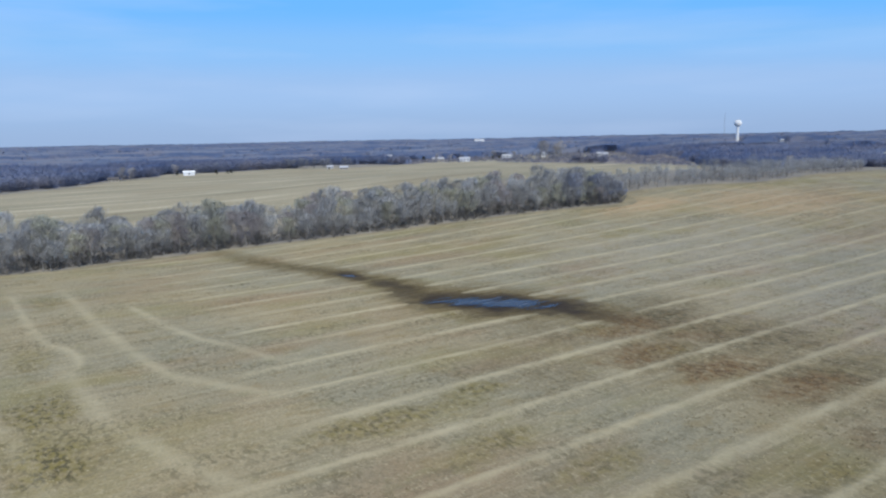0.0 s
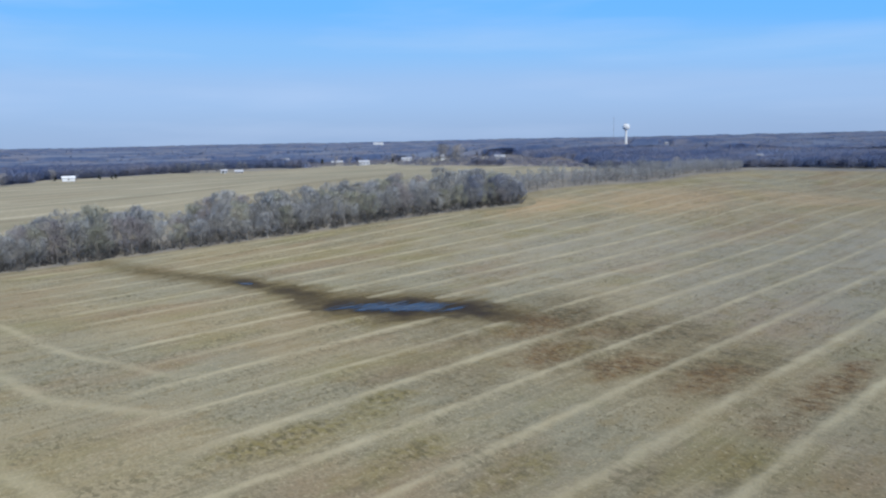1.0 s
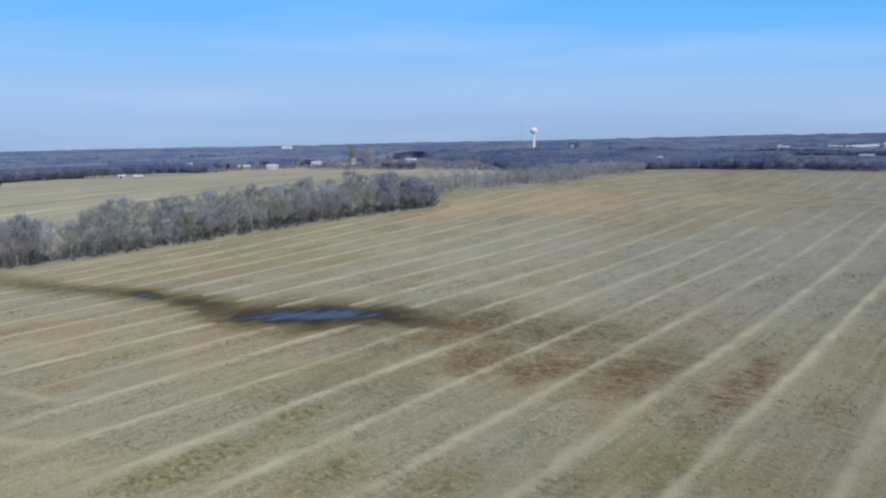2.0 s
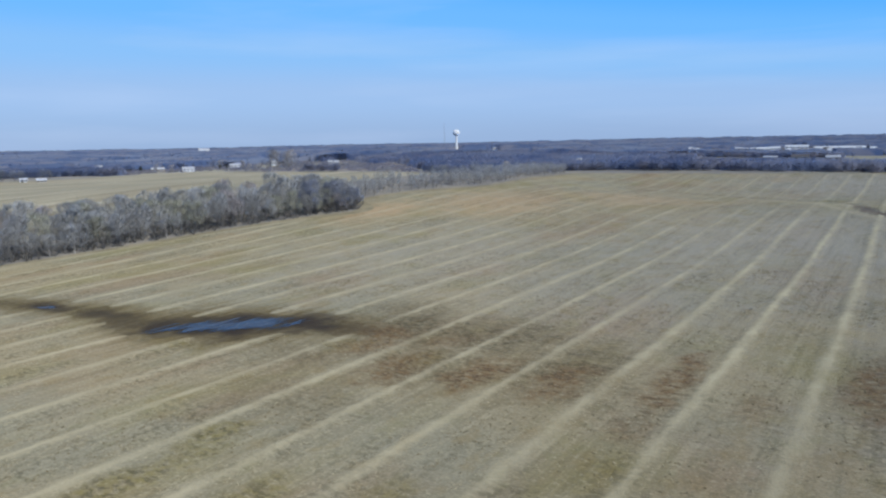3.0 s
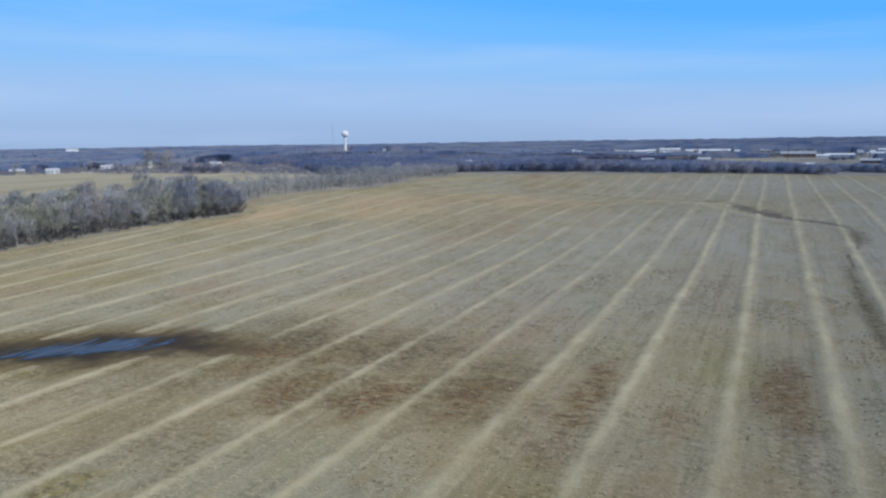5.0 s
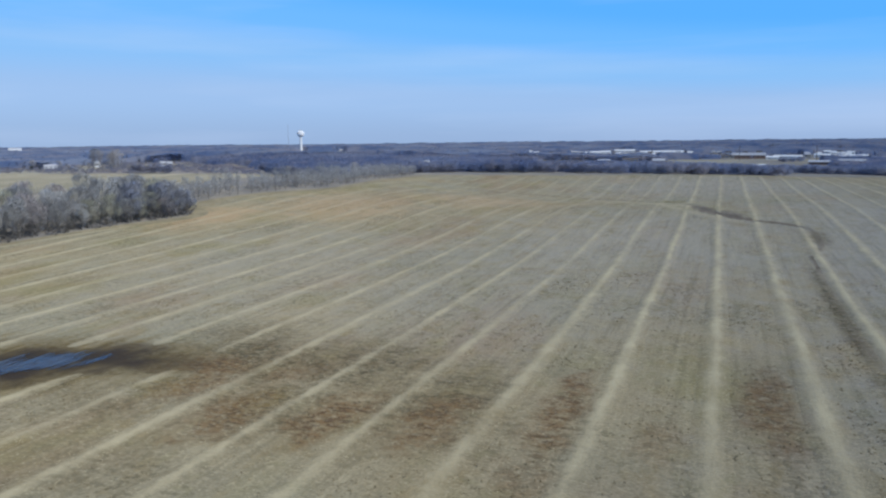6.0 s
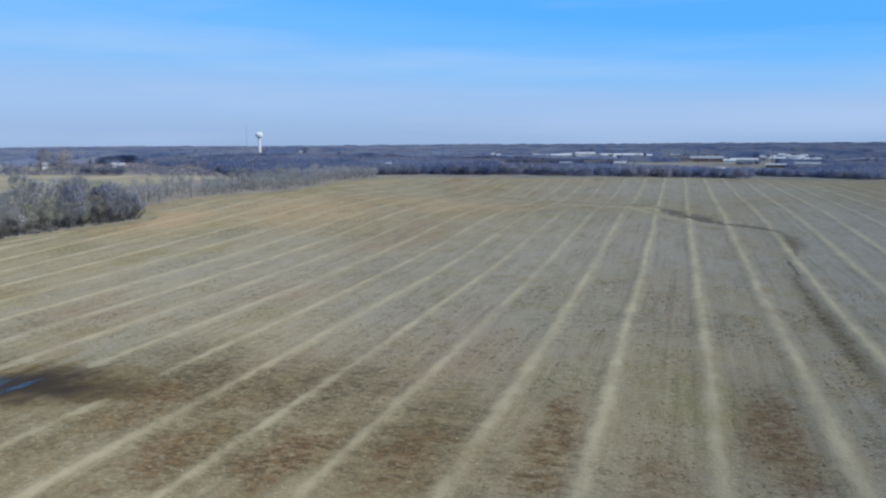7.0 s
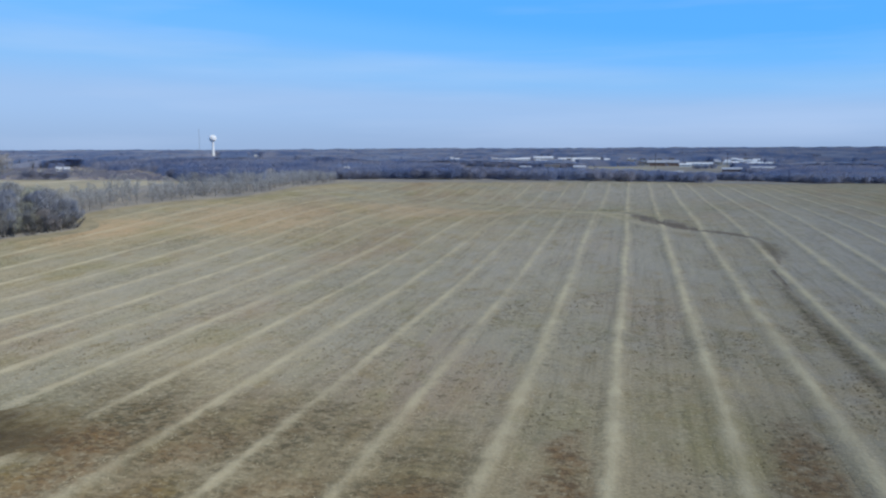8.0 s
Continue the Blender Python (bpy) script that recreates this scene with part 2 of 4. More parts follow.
def mottled(name, a, b2, scale, rough=0.9, lo=0.4, hi=0.6, third=None, stretch=(1, 1, 1), turn=0.0, by_object=0.0, thin=0.0):
    m, n, l, b = material(name, rough)
    pos = n.new("ShaderNodeNewGeometry").outputs["Position"]
    c = blend(n, l, noise_fac(n, l, pos, scale, 5, lo, hi, stretch, turn), a, b2)
    if third:
        c = blend(n, l, times(n, l, noise_fac(n, l, pos, scale * 4.3, 3, 0.5, 0.7), 0.6), c, third)
    if by_object:
        v = n.new("ShaderNodeMapRange")
        v.inputs["To Min"].default_value, v.inputs["To Max"].default_value = 1 - by_object, 1 + by_object
        l.new(n.new("ShaderNodeObjectInfo").outputs["Random"], v.inputs["Value"])
        h = n.new("ShaderNodeHueSaturation")
        l.new(v.outputs[0], h.inputs["Value"])
        l.new(c, h.inputs["Color"])
        c = h.outputs[0]
    l.new(c, b.inputs["Base Color"])
    if thin:
        through_light = n.new("ShaderNodeBsdfTranslucent")
        l.new(c, through_light.inputs["Color"])
        mix = n.new("ShaderNodeMixShader")
        mix.inputs[0].default_value = thin
        l.new(b.outputs[0], mix.inputs[1])
        l.new(through_light.outputs[0], mix.inputs[2])
        l.new(mix.outputs[0], n["Material Output"].inputs["Surface"])
    return m


def upper_field_material():
    m, n, l, b = material("upper_field", 0.95)
    pos = n.new("ShaderNodeNewGeometry").outputs["Position"]
    c = blend(n, l, noise_fac(n, l, pos, 0.012, 4, 0.4, 0.6, (2.2, 0.5, 1), 0.25), (0.235, 0.213, 0.148), (0.285, 0.252, 0.176))
    c = blend(n, l, times(n, l, noise_fac(n, l, pos, 0.05, 3, 0.5, 0.68, (2.0, 0.18, 1), 0.25), 0.9), c, (0.40, 0.36, 0.265))
    c = blend(n, l, times(n, l, noise_fac(n, l, pos, 0.03, 3, 0.52, 0.66, (2.0, 0.25, 1), 0.3), 0.7), c, (0.20, 0.165, 0.105))
    c = blend(n, l, times(n, l, noise_fac(n, l, pos, 0.6, 3, 0.45, 0.7), 0.25), c, DARK)
    l.new(c, b.inputs["Base Color"])
    return m


STUBBLE, STRAW_ROW, UPPER = stubble_material(), straw_material(), upper_field_material()
WETMUD = mud_material("wet_mud", MUD, WET_EDGE, 0.35, 0.7, 0.45, WET_SPOTS)
GULLY = mud_material("gully_soil", (0.135, 0.112, 0.085), (0.195, 0.168, 0.128), 0.4)
LITTER = mottled("leaf_litter", (0.22, 0.20, 0.17), (0.17, 0.16, 0.15), 0.05, third=(0.26, 0.23, 0.18))
VERGE = mottled("verge_grass", (0.245, 0.21, 0.135), (0.195, 0.168, 0.108), 0.12, third=(0.13, 0.125, 0.075))
MARGIN = mottled("dry_grass", (0.29, 0.268, 0.205), (0.245, 0.225, 0.175), 0.12, third=(0.20, 0.18, 0.12))
DEADWEED = mottled("dead_weeds", (0.21, 0.185, 0.17), (0.155, 0.14, 0.14), 0.03, third=(0.26, 0.23, 0.185))
BARK = mottled("bark", (0.31, 0.29, 0.265), (0.20, 0.188, 0.176), 0.9, by_object=0.25)
TWIG = mottled("grey_twigs", (0.62, 0.63, 0.64), (0.50, 0.51, 0.53), 0.12, by_object=0.22, thin=0.5)
TWIG_MAUVE = mottled("mauve_twigs", (0.56, 0.525, 0.535), (0.44, 0.41, 0.43), 0.12, by_object=0.2, thin=0.5)
TWIG_OLIVE = mottled("olive_twigs", (0.60, 0.60, 0.49), (0.48, 0.485, 0.40), 0.12, by_object=0.2, thin=0.5)
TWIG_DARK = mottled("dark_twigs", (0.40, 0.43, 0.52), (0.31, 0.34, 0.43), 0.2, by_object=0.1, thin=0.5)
TWIG_TAN = mottled("tan_twigs", (0.66, 0.63, 0.625), (0.55, 0.52, 0.52), 0.12, by_object=0.15, thin=0.5)
BRUSH = mottled("brush", (0.25, 0.24, 0.235), (0.15, 0.15, 0.155), 0.4, third=(0.22, 0.215, 0.15), by_object=0.35, thin=0.4)
TUFT = mottled("dry_stalks", (0.24, 0.20, 0.125), (0.18, 0.15, 0.09), 0.5, third=(0.25, 0.22, 0.15))
STRAW_BITS = mottled("straw_stalks", (0.44, 0.385, 0.25), (0.33, 0.28, 0.17), 0.9)
CEDAR = mottled("cedar_green", (0.03, 0.042, 0.022), (0.045, 0.05, 0.028), 0.8)
def hazy_woods_material(name, pale, deep):
    """Far bare woods: thin grey twigs, coloured blue for distance haze, that let much of the light through."""
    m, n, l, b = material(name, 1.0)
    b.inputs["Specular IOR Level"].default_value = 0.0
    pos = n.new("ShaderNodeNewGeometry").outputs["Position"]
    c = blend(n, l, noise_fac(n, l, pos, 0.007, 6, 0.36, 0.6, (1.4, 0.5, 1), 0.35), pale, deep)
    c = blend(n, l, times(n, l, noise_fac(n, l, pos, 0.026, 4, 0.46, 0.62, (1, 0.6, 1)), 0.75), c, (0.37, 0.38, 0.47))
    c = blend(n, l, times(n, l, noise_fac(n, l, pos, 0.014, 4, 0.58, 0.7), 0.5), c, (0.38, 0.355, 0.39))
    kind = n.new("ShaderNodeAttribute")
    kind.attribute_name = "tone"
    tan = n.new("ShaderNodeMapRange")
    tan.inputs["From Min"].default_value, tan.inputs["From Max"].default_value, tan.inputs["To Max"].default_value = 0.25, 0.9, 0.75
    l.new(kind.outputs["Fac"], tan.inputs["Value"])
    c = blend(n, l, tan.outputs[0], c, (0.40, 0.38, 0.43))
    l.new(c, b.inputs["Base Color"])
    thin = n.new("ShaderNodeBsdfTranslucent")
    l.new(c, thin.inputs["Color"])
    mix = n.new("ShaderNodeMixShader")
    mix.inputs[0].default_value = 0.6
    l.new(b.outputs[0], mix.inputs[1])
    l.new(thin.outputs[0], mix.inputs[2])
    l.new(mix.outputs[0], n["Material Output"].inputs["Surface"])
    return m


# distance haze painted as blue base colours, paler for the far woods
HAZY_WOODS = hazy_woods_material("far_hazy_woods", (0.34, 0.40, 0.55), (0.165, 0.235, 0.42))
HAZY_NEAR_WOODS = hazy_woods_material("near_hazy_woods", (0.285, 0.345, 0.515), (0.16, 0.218, 0.395))
WHITE = mottled("white_paint", (0.74, 0.75, 0.77), (0.64, 0.65, 0.67), 0.4, 0.5)
STEEL_WHITE = mottled("white_steel", (0.80, 0.81, 0.82), (0.74, 0.75, 0.76), 0.3, 0.35)
ROOF_PALE = mottled("pale_metal_roof", (0.5, 0.51, 0.54), (0.4, 0.41, 0.45), 0.4, 0.4)
ROOF_DARK = mottled("shingle_roof", (0.10, 0.095, 0.10), (0.14, 0.13, 0.13), 0.8)
BRICK_WALL = mottled("brown_brick", (0.25, 0.175, 0.145), (0.21, 0.15, 0.13), 0.6)
TAN_WALL = mottled("tan_siding", (0.45, 0.42, 0.37), (0.38, 0.355, 0.32), 0.5)
GREY_METAL = mottled("galvanised_steel", (0.32, 0.33, 0.35), (0.25, 0.26, 0.28), 1.0, 0.5)
DARK_GLASS = mottled("window_glass", (0.03, 0.035, 0.045), (0.05, 0.055, 0.065), 0.5, 0.1)
POLE_WOOD = mottled("pole_wood", (0.12, 0.09, 0.065), (0.09, 0.07, 0.055), 1.0)


def water_material():
    m, n, l, b = material("pond_water", 0.12)
    b.inputs["Specular IOR Level"].default_value = 0.5
    b.inputs["IOR"].default_value = 1.33
    pos = n.new("ShaderNodeNewGeometry").outputs["Position"]
    streak = noise_fac(n, l, pos, 0.6, 5, 0.3, 0.7, (1.6, 0.12, 1), 0.05)
    l.new(blend(n, l, streak, (0.022, 0.022, 0.034), (0.05, 0.05, 0.062)), b.inputs["Base Color"])
    l.new(times(n, l, times(n, l, streak, 0.22), 0.08, "ADD"), b.inputs["Roughness"])
    relief(n, l, b, noise_fac(n, l, pos, 1.3, 3, 0.2, 0.8, (1.0, 0.35, 1), -0.7), 0.75, 0.12)
    uv = n.new("ShaderNodeSeparateXYZ")
    l.new(n.new("ShaderNodeUVMap").outputs[0], uv.inputs[0])
    ragged = times(n, l, times(n, l, noise_fac(n, l, pos, 0.5, 6, 0.22, 0.78, (1.6, 0.12, 1), 0.05, 0.65), 1.0), -0.45, "ADD")
    shore = n.new("ShaderNodeMapRange")
    shore.interpolation_type = "SMOOTHSTEP"
    shore.inputs["From Min"].default_value, shore.inputs["From Max"].default_value = 0.55, 0.98
    weeds = times(n, l, noise_fac(n, l, pos, 0.8, 5, 0.50, 0.68, (1.5, 0.10, 1), 0.05, 0.6), 0.42)
    l.new(times(n, l, times(n, l, uv.outputs[0], ragged, "ADD"), weeds, "ADD"), shore.inputs["Value"])
    mud = n.new("ShaderNodeBsdfTransparent")
    mix = n.new("ShaderNodeMixShader")
    l.new(shore.outputs[0], mix.inputs[0])
    l.new(b.outputs[0], mix.inputs[1])
    l.new(mud.outputs[0], mix.inputs[2])
    l.new(mix.outputs[0], n["Material Output"].inputs["Surface"])
    return m


WATER = water_material()


# ---- terrain ----
HILLS = ((-165, 290, 75, 7.02), (-205, 150, 60, 2.25), (-20, 270, 70, 3.28), (20, 170, 50, -0.24), (-100, 330, 60, -8.7), (-60, 90, 60, -0.36),
         (-260, 60, 70, -3.75), (60, 370, 100, 1.34), (-110, 460, 110, 8.64), (-320, 260, 110, 8.66), (-110, 190, 60, -2.82), (-120, 0, 60, -0.77), (-650, 985, 220, 13))


def step(a, b, x):
    t = np.clip((np.asarray(x, float) - a) / (b - a), 0, 1)
    return t * t * (3 - 2 * t)


def line_distance(x, y, line):
    """How far from a broken line, and how far along it (0 to 1)."""
    best, along = np.full(np.shape(x), 1e9), np.zeros(np.shape(x))
    lengths = [math.dist(a, b) for a, b in zip(line, line[1:])]
    done = 0.0
    for (a, b), size in zip(zip(line, line[1:]), lengths):
        ux, uy = (b[0] - a[0]) / size, (b[1] - a[1]) / size
        s = np.clip((x - a[0]) * ux + (y - a[1]) * uy, 0, size)
        d = np.hypot(x - a[0] - s * ux, y - a[1] - s * uy)
        along = np.where(d < best, (done + s) / sum(lengths), along)
        best = np.minimum(best, d)
        done += size
    return best, along


def inside(x, y, poly):
    hit = np.zeros(np.shape(x), bool)
    for (x0, y0), (x1, y1) in zip(poly, poly[1:] + poly[:1]):
        if y0 != y1:
            hit ^= ((y0 > y) != (y1 > y)) & (x < (x1 - x0) * (y - y0) / (y1 - y0) + x0)
    return hit


def smooth_line(points, spacing):
    """A Catmull-Rom curve through the points, at about that spacing."""
    pts = [Vector(p) for p in points]
    pts = [2 * pts[0] - pts[1]] + pts + [2 * pts[-1] - pts[-2]]
    out = []
    for a, b, c, d in zip(pts, pts[1:], pts[2:], pts[3:]):
        steps = max(2, int((c - b).length / spacing))
        for i in range(steps):
            t = i / steps
            out.append(0.5 * ((2 * b) + (c - a) * t + (2 * a - 5 * b + 4 * c - d) * t * t + (3 * b - a - 3 * c + d) * t ** 3))
    return [tuple(p) for p in out + [pts[-2]]]


POND, POND_WAY = (-104.2, 61.6), math.atan2(16, 19)
GULLY_LINE = smooth_line([(-135, 327), (-117, 331), (-91, 332), (-64, 316), (-43, 294), (-33, 289), (-26, 268), (-18.5, 246), (-10.5, 233), (-2, 227), (3, 221), (5, 214), (5, 199), (3.2, 186), (1.2, 177), (1.2, 166), (0.3, 156), (0.0, 136), (-0.1, 112), (-0.2, 92)], 3)
WET_LINE = smooth_line([(-214, 43), (-186, 43.5), (-164, 49), (-148, 53.5), (-130, 55.5), (-116, 56), (-105, 61.5), (-95, 67.5), (-86, 70), (-79, 71.5)], 1.5)
WEST_EDGE = [(-205, -70), (-209, -12), (-208, 1), (-213, 14), (-213, 37), (-211, 63), (-200.5, 97), (-190, 137), (-184, 158), (-177, 176), (-180, 186), (-192, 197), (-188, 225), (-176, 250),
             (-172, 268), (-175, 296), (-181, 330), (-184, 392)]
NORTH_EDGE = [(-184, 392), (-129, 416), (-93, 424), (-30, 450), (14, 478), (60, 530), (120, 585), (260, 585)]
FIELD = WEST_EDGE + NORTH_EDGE[1:] + [(260, -70)]
UPPER_FIELD = [(-243, -200), (-520, -200), (-534, 7), (-560, 45), (-637, 95), (-700, 170), (-745, 287), (-705, 345), (-722, 459), (-696, 504), (-560, 518), (-440, 536), (-330, 500), (-245, 420),
               (-232, 300), (-240, 200), (-252, 60)]


CLEARINGS = ((-735, 525, 60), (-700, 560, 60), (-690, 620, 70), (-640, 660, 45), (-40, 985, 44), (-65, 1060, 40), (-20, 1075, 40), (-700, 172, 30), (-110, 905, 38), (-60, 905, 45), (-10, 905, 40), (110, 960, 45), (-672, 320, 28),
             (-1900, -120, 160), (-2050, 60, 120), (75, 1130, 50), (-250, 1385, 45))


def meadow(x, y):
    """Open dry grass with few trees round the farms beyond the upper field."""
    rr, left = np.hypot(x + 15, y), np.degrees(np.arctan2(-(x + 15), y))
    return (left > 36) & (left < 58.5) & (rr > np.interp(left, (36, 43.5), (600, 745))) & (rr < np.interp(left, (36, 43.5), (790, 1010)) + 30 * np.sin(left * 1.7)) & (np.sin(x / 29 + 1) * np.sin(y / 23) + 0.5 * np.sin(x / 11) * np.sin(y / 13 + 2) < 1.05)


def pond_radius(x, y, centre, way, half_long, half_wide):
    u = (x - centre[0]) * math.cos(way) + (y - centre[1]) * math.sin(way)
    v = -(x - centre[0]) * math.sin(way) + (y - centre[1]) * math.cos(way)
    return np.hypot(u / half_long, v / half_wide)


def smooth_height(x, y):
    x, y = np.asarray(x, float), np.asarray(y, float)
    z = 0.86 + 14 * step(900, 3200, np.hypot(x + 15, y))
    for cx, cy, s, h in HILLS:
        z = z + h * np.exp(-((x - cx) ** 2 + (y - cy) ** 2) / (2 * s * s))
    z = z + 2.5 * np.sin(x / 310 + 1) * np.sin(y / 270) * step(700, 1100, np.hypot(x + 15, y))
    return z


def height(x, y):
    x, y = np.asarray(x, float), np.asarray(y, float)
    z = smooth_height(x, y)
    d, _ = line_distance(x, y, GULLY_LINE[::2])
    z = z - (0.12 + 0.25 * step(230, 245, y)) * np.exp(-(d / 2.2) ** 2)
    z = z - 0.10 * (1 - step(0.7, 2.4, pond_radius(x, y, POND, POND_WAY, 13.5, 5.2)))
    return z - 0.08 * (1 - step(0.7, 2.4, pond_radius(x, y, (-148, 53.3), 0.5, 4.2, 1.7)))


def mesh_from(name, verts, faces, mats, smooth=False, indices=None):
    me = bpy.data.meshes.new(name)
    me.from_pydata([tuple(map(float, v)) for v in verts], [], [tuple(map(int, f)) for f in faces])
    for m in mats:
        me.materials.append(m)
    if indices is not None:
        me.polygons.foreach_set("material_index", np.asarray(indices, np.int32))
    me.polygons.foreach_set("use_smooth", np.full(len(me.polygons), smooth))
    me.update()
    return me


def axis(pieces):
    out = [pieces[0][0]]
    for a, b, d in pieces:
        out += list(np.linspace(a, b, max(1, round((b - a) / d)) + 1)[1:])
    return np.array(out)


def build_ground():
    xs = axis([(-4800, -2000, 350), (-2000, -900, 80), (-900, -270, 8), (-270, 60, 1.3), (60, 280, 5), (280, 1200, 60), (1200, 4800, 350)])
    ys = axis([(-1500, -200, 130), (-200, -60, 10), (-60, 330, 1.7), (330, 640, 3.2), (640, 1450, 14), (1450, 4800, 170)])
    gx, gy = np.meshgrid(xs, ys)
    gz = height(gx, gy)
    nx, ny = len(xs), len(ys)
    i = np.arange(nx * ny).reshape(ny, nx)
    faces = np.stack([i[:-1, :-1], i[:-1, 1:], i[1:, 1:], i[1:, :-1]], -1).reshape(-1, 4)
    cx, cy = (gx[:-1, :-1] + gx[1:, 1:]).ravel() / 2, (gy[:-1, :-1] + gy[1:, 1:]).ravel() / 2
    kind = np.where(inside(cx, cy, FIELD), 0, np.where(inside(cx, cy, UPPER_FIELD), 1, 2))
    for px, py, pr in CLEARINGS:
        kind = np.where((np.hypot(cx - px, cy - py) < pr * 1.1) & (kind == 2), 3, kind)
    kind = np.where(meadow(cx, cy) & (kind == 2), 4, kind)
    me = mesh_from("ground", np.stack([gx, gy, gz], -1).reshape(-1, 3), faces, [STUBBLE, UPPER, LITTER, MARGIN, DEADWEED], True, kind)
    return tagged(new("ground", me), "rolling farmland of tan cut stubble and bare woodland floor", "ground", kind="structure")


ground = build_ground()


def ribbon(name, line, half, mat, lift, crown=0.0, across=(-1, -0.5, 0, 0.5, 1), strength=None, width=None, straight=False):
    """A strip that lies on the ground along a line. U: 0 on the middle line to 1 on the rim; V: its strength there."""
    verts, faces, uvs = [], [], []
    n = len(line)
    for k, p in enumerate(line):
        a, b = line[max(0, k - 1)], line[min(n - 1, k + 1)]
        size = math.dist(a, b) or 1
        nx, ny = -(b[1] - a[1]) / size, (b[0] - a[0]) / size
        w = half * (width(k / (n - 1)) if width else 1)
        for s in across:
            verts.append((p[0] + nx * s * w, p[1] + ny * s * w))
            end = min(1.0, 0.4 * min(k, n - 1 - k))
            uvs.append((abs(s), end))
    v = np.array(verts)
    uv = np.array(uvs)
    if strength is not None:
        uv[:, 1] *= strength(v[:, 0], v[:, 1])
    z = height(v[:, 0], v[:, 1]) + 0.01 + lift * (1 - uv[:, 0] ** 2) + crown * (1 - uv[:, 0] ** 2) ** 2 * uv[:, 1]
    m = len(across)
    for k in range(n - 1):
        for j in range(m - 1):
            q = k * m + j
            faces.append((q + m, q + m + 1, q + 1, q))
    me = mesh_from(name, np.c_[v, z], faces, [mat], True)
    layer = me.uv_layers.new(name="UVMap")
    loops = np.zeros(len(me.loops), np.int32)
    me.loops.foreach_get("vertex_index", loops)
    layer.data.foreach_set("uv", uv[loops].ravel())
    if me.polygons[0].normal.z < 0:
        me.flip_normals()
    return new(name, me)


def dryness(x, y):
    """Little chaff lies where water stands or runs."""
    d, s = line_distance(x, y, WET_LINE[::2])
    g, _ = line_distance(x, y, GULLY_LINE[::2])
    p = pond_radius(x, y, POND, POND_WAY, 13.5, 5.2)
    return step(2.0, 9.0, d) * np.maximum(np.clip((g - 0.7) / 0.9, 0, 1), y < 205) * step(1.1, 2.0, p)


SPACING = 10.67


def build_rows():
    rng = random.Random(4)
    for k in range(-15, 24):
        x = -30 + SPACING * (k - 2)
        south = -60.0 if x > -64 else (6.0 if x > -95 else 12.0 + 0.02 * (-95 - x))
        if -84 < x < -64:
            south = 4.0
        ys = np.arange(south, 600, 3.0)
        ph = rng.uniform(0, 6)
        xs = x + 0.2 * np.sin(ys / 47 + ph) + 0.1 * np.sin(ys / 11 + 2 * ph)
        keep = inside(xs - 5, ys, FIELD) & inside(xs, ys + 5, FIELD)
        pts = [(float(a), float(b)) for a, b, q in zip(xs, ys, keep) if q]
        runs, run = [], []
        for p in pts:
            if run and p[1] - run[-1][1] > 4:
                runs.append(run)
                run = []
            run.append(p)
        runs.append(run)
        half = rng.uniform(1.6, 2.05)
        for run in runs:
            if len(run) > 6:
                # straw colour fades on the far western rows to imitate contrast lost in haze
                tagged(ribbon("windrow", run, half, STRAW_ROW, 0.02, 0.14, (-1, -0.6, -0.25, 0, 0.25, 0.6, 1), strength=lambda x, y: dryness(x, y) * (1 - 0.25 * step(120, 200, y) * step(-20, -60, x)) * (1 - 0.28 * step(190, 270, y)) * (1 + 0.45 * step(-62, -25, x) * step(50, 90, y) + 0.5 * np.exp(-((x - 2) / 2) ** 2) * (y < 176))), "low pale windrow of straw chaff lying along cut stubble", "windrow", "windrows of the cut field")
    turns = [[(-178, -12.5), (-160, -12), (-146, -11.8), (-129.5, -10.9), (-124.5, -8.9), (-117.6, -7.9), (-111.5, -9.2), (-107, -12.6), (-105.5, -17)],
             [(-117, -10.6), (-104.8, -9.9), (-88.3, -9.1), (-78.2, -7.1), (-70.8, -5.1), (-65.5, -3), (-60.4, -1.2), (-52, 2.5), (-46, 8)],
             [(-180, -2.6), (-162, -2.4), (-135, -1.7), (-117, -0.8), (-100.7, 0.9), (-95, 3.6), (-89, 6.6), (-84.6, 10), (-83.6, 16)],
             [(-152, 5.6), (-142, 6.3), (-127.7, 7.7), (-115.5, 9.8), (-109.7, 12.2), (-103.5, 13.8), (-97, 15.8), (-94.5, 22)],
             [(-110, -24), (-92, -19.3), (-77, -17.4), (-62, -16)], [(-204, -50), (-206, -12), (-206, 5), (-209, 36), (-206.5, 62), (-196, 97), (-186, 137), (-179, 160)]]
    for k, line in enumerate(turns):
        tagged(ribbon("windrow", smooth_line(line, 2.0), (1.8, 2.9, 2.2, 1.9, 2.2, 1.6)[k], STRAW_ROW, 0.035, 0.08, strength=lambda x, y: (0.8, 0.8, 0.9, 0.75, 0.35, 0.6)[k] * dryness(x, y)), "curved pale windrow of straw chaff on the headland", "windrow", "windrows of the cut field")


